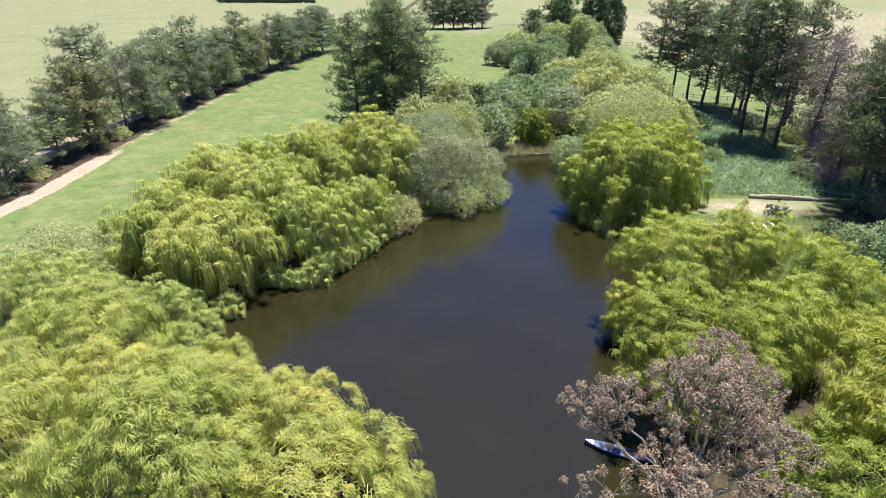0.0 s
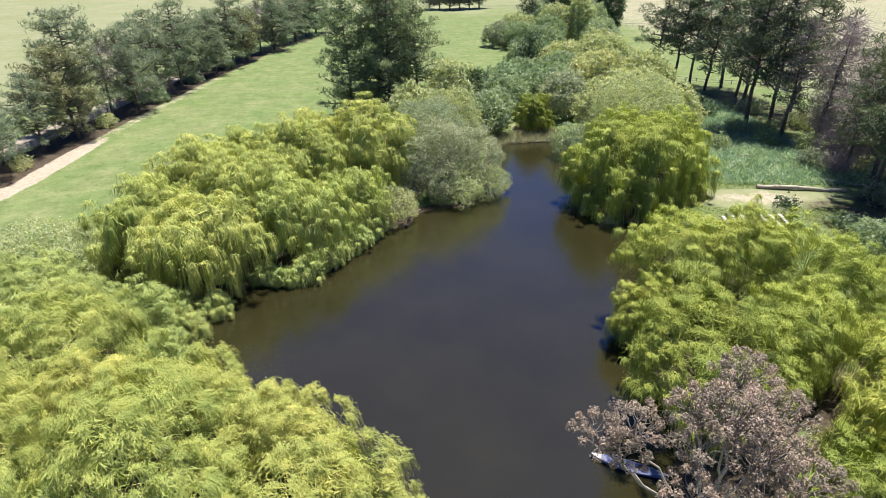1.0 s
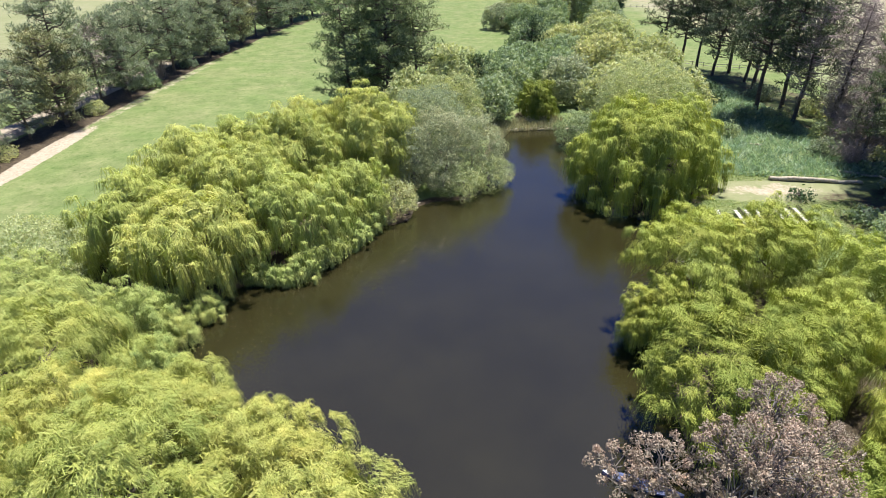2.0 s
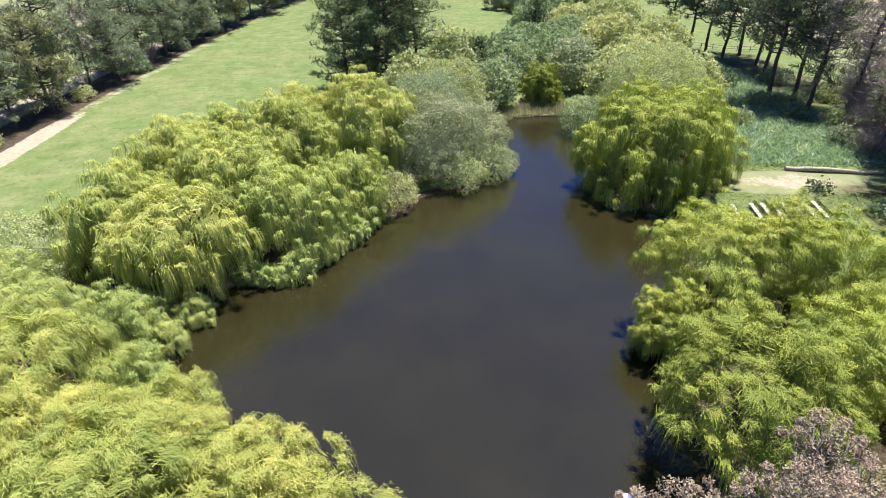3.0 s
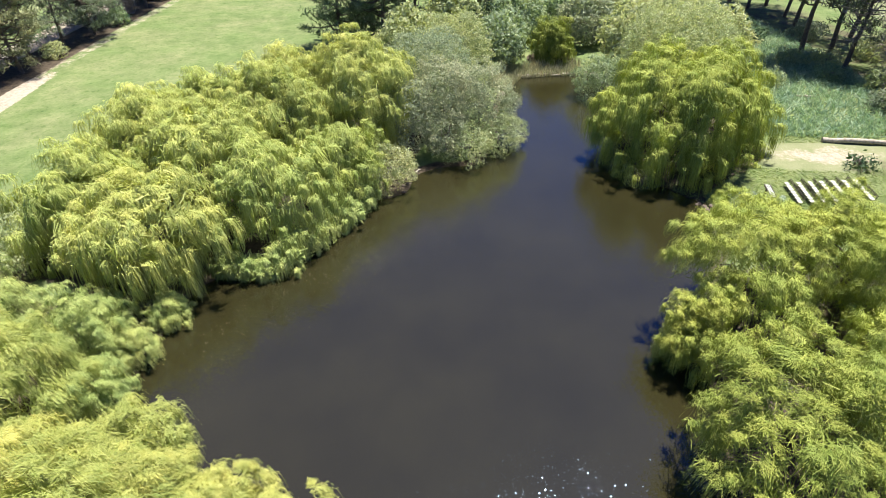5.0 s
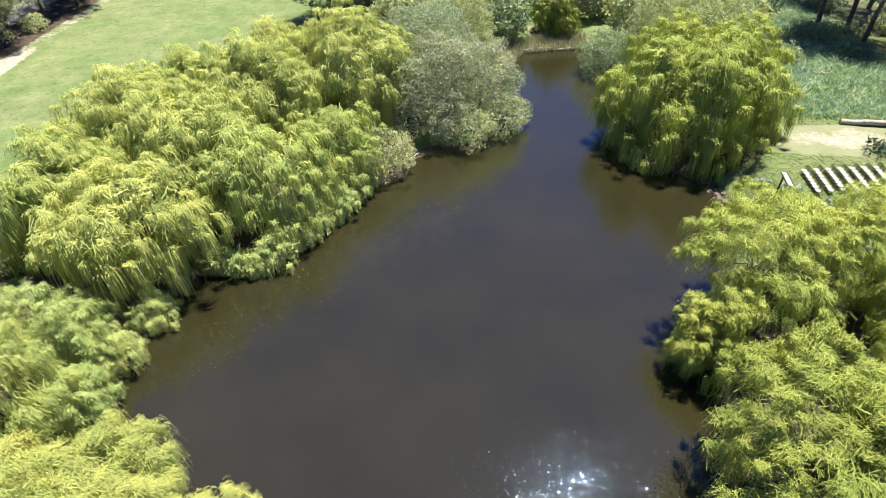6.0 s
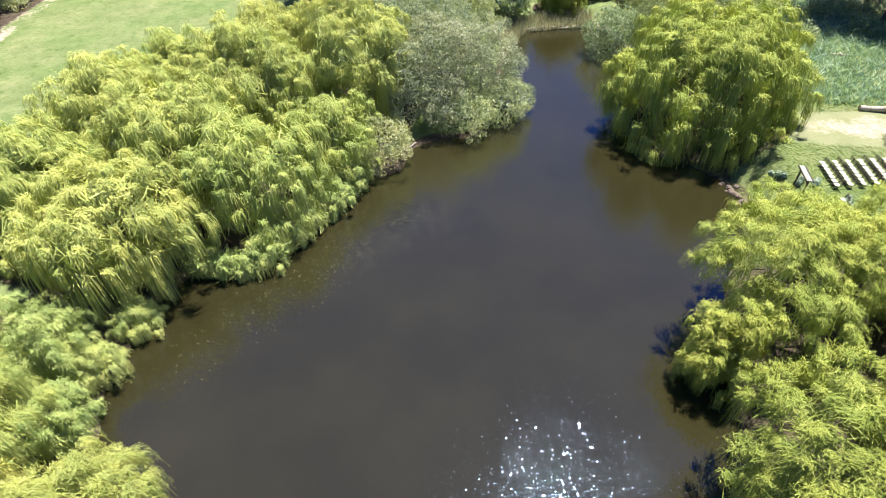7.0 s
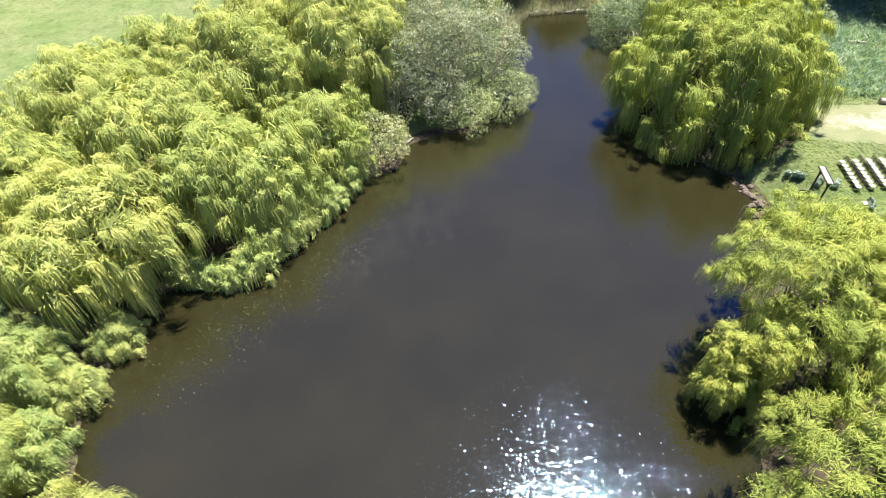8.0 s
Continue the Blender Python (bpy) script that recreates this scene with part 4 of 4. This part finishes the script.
fallen_log((47.0, 79.3), (58.5, 76.6), 0.30, "long bleached fallen log lying in the grass")
fallen_log((58.0, 81.0), (63.0, 77.5), 0.16, "thin fallen trunk under the pines")
fallen_log((11.8, 109.9), (19.2, 111.6), 0.17, "pale driftwood log along the water's edge")
fallen_log((18.6, 111.0), (25.4, 112.3), 0.15, "thin bleached driftwood trunk on the far bank")
fallen_log((-4.9, 74.6), (-3.2, 76.6), 0.09, "short bleached branch on the bank")
fallen_log((51.2, 93.8), (53.6, 93.2), 0.14, "short pale log in tall grass")


def rail_fence(points, rails=3, height=1.25, label="weathered post and rail fence"):
    """Posts every few metres with rails between, following the ground."""
    x0, y0 = points[0]
    ob = place("rail_fence", x0, y0, ground_z(x0, y0), label, "fence")
    o = Vector((x0, y0, ground_z(x0, y0)))
    tops = []
    for (ax, ay), (bx, by) in zip(points, points[1:]):
        n = max(1, round(math.hypot(bx - ax, by - ay) / 3.0))
        tops += [Vector((ax + (bx - ax) * i / n, ay + (by - ay) * i / n, 0)) for i in range(n)]
    tops.append(Vector((*points[-1], 0)))
    for p in tops:
        p.z = ground_z(p.x, p.y)
        one_beam("post", p - o - Vector((0, 0, 0.2)), p - o + Vector((0, 0, height + rng.uniform(-0.04, 0.06))), 0.15, M_RAIL, ob)
    for p, q in zip(tops, tops[1:]):
        for k in range(rails):
            h = Vector((0, 0, height * (k + 0.8) / rails * 0.95))
            one_beam("rail", p - o + h, q - o + h, 0.10, M_RAIL, ob)
    return ob


rail_fence([(-78.5, 74 + 12 * i) for i in range(9)], 4)
rail_fence([(48, 166), (60, 163), (70, 152), (84, 148)], 2)
rail_fence([(22, 432), (60, 436), (100, 440)], 2, 1.6)
rail_fence([(86, 300), (140, 300)], 2, 1.6)
rail_fence([(82, 148), (90, 120), (94, 92), (92, 70)], 2)


def blades(name, P, height, mat, label, category, spread=0.35, width=0.03):
    """Upright leaning blades as one sheet of stuff."""
    n = len(P)
    Hh = height * rng.uniform(0.55, 1.2, n)
    lean = rng.normal(size=(n, 2)) * spread
    top = np.stack([lean[:, 0] * Hh, lean[:, 1] * Hh, Hh], 1)
    s = np.array((0.0, 0.55, 1.0))[None, :, None]
    line = P[:, None] + top[:, None] * s + np.stack([lean[:, 0], lean[:, 1], -0.25 * Hh], 1)[:, None] * (s * s) * 0.4
    V, F = strips(line, rng.uniform(0.6, 1.3, (n, 1)) * width * np.array((1.0, 0.9, 0.15)))
    return tagged(part_np(name, V, F, mat), label, category, kind="stuff")


def scatter(n, inside, lo, hi):
    """n places on the ground within a region of the plan."""
    out = np.zeros((0, 2))
    while len(out) < n:
        q = rng.uniform(lo, hi, (n * 2, 2))
        out = np.concatenate([out, q[inside(q[:, 0], q[:, 1])]])
    out = out[:n]
    return np.column_stack([out, np.maximum(ground_height(out[:, 0], out[:, 1]), 0.0) - 0.03])


def patchy(X, Y, f, seed):
    return np.array([noise.noise(Vector((x * f, y * f, seed))) for x, y in zip(X, Y)])


blades("tall_grass", scatter(26000, lambda X, Y: (X > 40) & (X < 64) & (Y > 79 + 0.12 * (58 - X)) & (Y < 150) & (X < 66 - 0.06 * (Y - 80)), (40, 78), (66, 150)), 0.8, M_TALLGRASS, "tall blue-green grass between willows and pines", "grass", 0.45, 0.055)
blades("rough_grass", scatter(52000, lambda X, Y: (shore_distance(X, Y) > 0.3) & (X > 22) & ((X - 46) ** 2 / 190 + (Y - 75.2) ** 2 / 14 > 1) & (shore_distance(X, Y) < 26), (22, 52), (60, 82)), 0.13, M_MEADOW, "short rough grass on the bank", "grass", 0.5, 0.02)
blades("reeds", scatter(3600, lambda X, Y: (shore_distance(X, Y) > -0.5) & (shore_distance(X, Y) < 3.4) & (Y > 104) & (X < 24), (5, 102), (29, 118)), 1.5, M_REED, "tan dry reeds standing at the water's edge", "reeds", 0.22, 0.035)

spread_along = np.linspace(0, 1, 900)
cx = np.interp(spread_along, (0, 0.4, 1), (-20, -9, 2)) + rng.normal(size=900) * 1.5
cy = np.interp(spread_along, (0, 0.4, 1), (48, 58, 66)) + rng.normal(size=900) * 2.0
open_water = shore_distance(cx, cy) < -0.3
fl = np.column_stack([cx, cy, np.full(900, 0.012)])[open_water]
a = rng.uniform(0, 2 * np.pi, len(fl))
r1 = rng.uniform(0.02, 0.055, len(fl))[:, None]
u = np.column_stack([np.cos(a), np.sin(a), 0 * a]) * r1
v = np.column_stack([-np.sin(a), np.cos(a), 0 * a]) * r1 * 0.5
tagged(part_np("floating_leaves", np.stack([fl - u, fl - v, fl + u, fl + v], 1).reshape(-1, 3), np.arange(4 * len(fl)).reshape(-1, 4), M_FLOAT), "pale fallen leaves floating on the pond", "leaves", kind="stuff")


def stone(x, y, r, seed):
    bm = bmesh.new()
    bmesh.ops.create_icosphere(bm, subdivisions=2, radius=r)
    for q in bm.verts:
        q.co *= 1 + 0.35 * noise.noise(q.co / r * 1.3 + Vector((seed, 0, 0)))
        q.co.z *= 0.6
    ob = part("bank_stone", bm, M_STONE)
    ob.matrix_basis = pose(x, y, max(ground_z(x, y), 0.0) + r * 0.15, 0, 0, seed * 40)
    return tagged(ob, "brown weathered stone at the water's edge", "stone", "stones on the bank")


for i in range(34):
    t = i / 33
    stone(float(np.interp(t, (0, 0.5, 1), (28.8, 29.6, 28.2)) + rng.normal() * 0.5), float(np.interp(t, (0, 1), (68.6, 62.0)) + rng.normal() * 0.3), rng.uniform(0.15, 0.38), i)
for i in range(20):
    sx, sy = -4.5 + rng.normal() * 0.9, 73.4 + rng.normal() * 1.6
    if shore_distance(sx, sy) > -0.1:
        stone(sx, sy, rng.uniform(0.12, 0.3), 50 + i)

# ---- brush under the pines ----
BRUSH = [(59, 100, 2.6, 2.0, M_SHRUB), (62, 106, 3.0, 2.0, M_OLIVE), (57, 108, 2.4, 2.2, M_SHRUB), (64, 95, 3.0, 3.0, M_OLIVE), (60, 88, 2.6, 2.6, M_PINE), (66, 84, 2.6, 2.2, M_OLIVE), (62, 80, 1.8, 1.4, M_SHRUB), (56, 120, 2.6, 2.2, M_CYPRESS),
         (58, 130, 3.0, 2.4, M_CYPRESS), (66, 120, 3.2, 3.2, M_PINE), (70, 108, 3.2, 3.0, M_OLIVE), (69, 90, 3.4, 3.2, M_BROWN), (52, 66, 2.4, 1.6, M_SHRUB), (49, 56, 4.0, 6.0, M_SHRUB), (47, 47, 3.4, 5.0, M_SHRUB), (61, 72, 3.0, 3.0, M_PINE), (49.5, 99, 2.2, 2.4, M_SHRUB), (47.5, 72.5, 1.6, 1.2, M_CYPRESS),
         (-72, 92, 2.0, 1.8, M_OLIVE), (-73, 83, 2.6, 2.4, M_GREY), (-71.5, 118, 2.2, 2.6, M_OLIVE), (-71, 141, 2.6, 3.4, M_SHRUB), (-72, 166, 3.0, 3.0, M_PINE), (-71, 190, 3.0, 3.2, M_PINE)]
for x, y, R, H, mat in BRUSH:
    shrub(x, y, R, H, mat, "low scrubby bush under the pines", "scrub_bush", 0.5, 0.17, 0.35, spread=0.9)


def dead_brush(x, y, R, H):
    z = ground_z(x, y)
    ob = place("dead_brush", x, y, z, "tangle of bare pinkish grey dead branches", "brush")
    h = Heap()
    for i in range(70):
        a, e = rng.uniform(0, 6.28), rng.uniform(0.4, 1.0)
        tip = np.array((math.cos(a) * R * e, math.sin(a) * R * e, H * rng.uniform(0.4, 1.0)))
        h.add(*tube(bent(rng.normal(size=3) * 0.3 * np.array((1, 1, 0)), tip, 0.3, 0.15, 5), np.linspace(0.06, 0.015, 5), 3))
        for _ in range(6):
            p = tip * rng.uniform(0.45, 1.0)
            h.add(*tube(np.stack([p, p + rng.normal(size=3) * 0.5, p + rng.normal(size=3) * 0.9]), (0.025, 0.018, 0.008), 3))
    tagged(part_np("branchwork", *h.arrays(), M_TWIG, ob), kind="stuff")


for x, y, R, H in ((67, 96, 3.5, 7), (64, 91, 3.0, 5.5), (69, 101, 3.5, 8), (61.5, 84, 2.5, 3.5), (71, 94, 3.5, 7.5), (-73, 146, 2.5, 6.0), (-73, 151, 2.5, 7.0)):
    dead_brush(x, y, R, H)
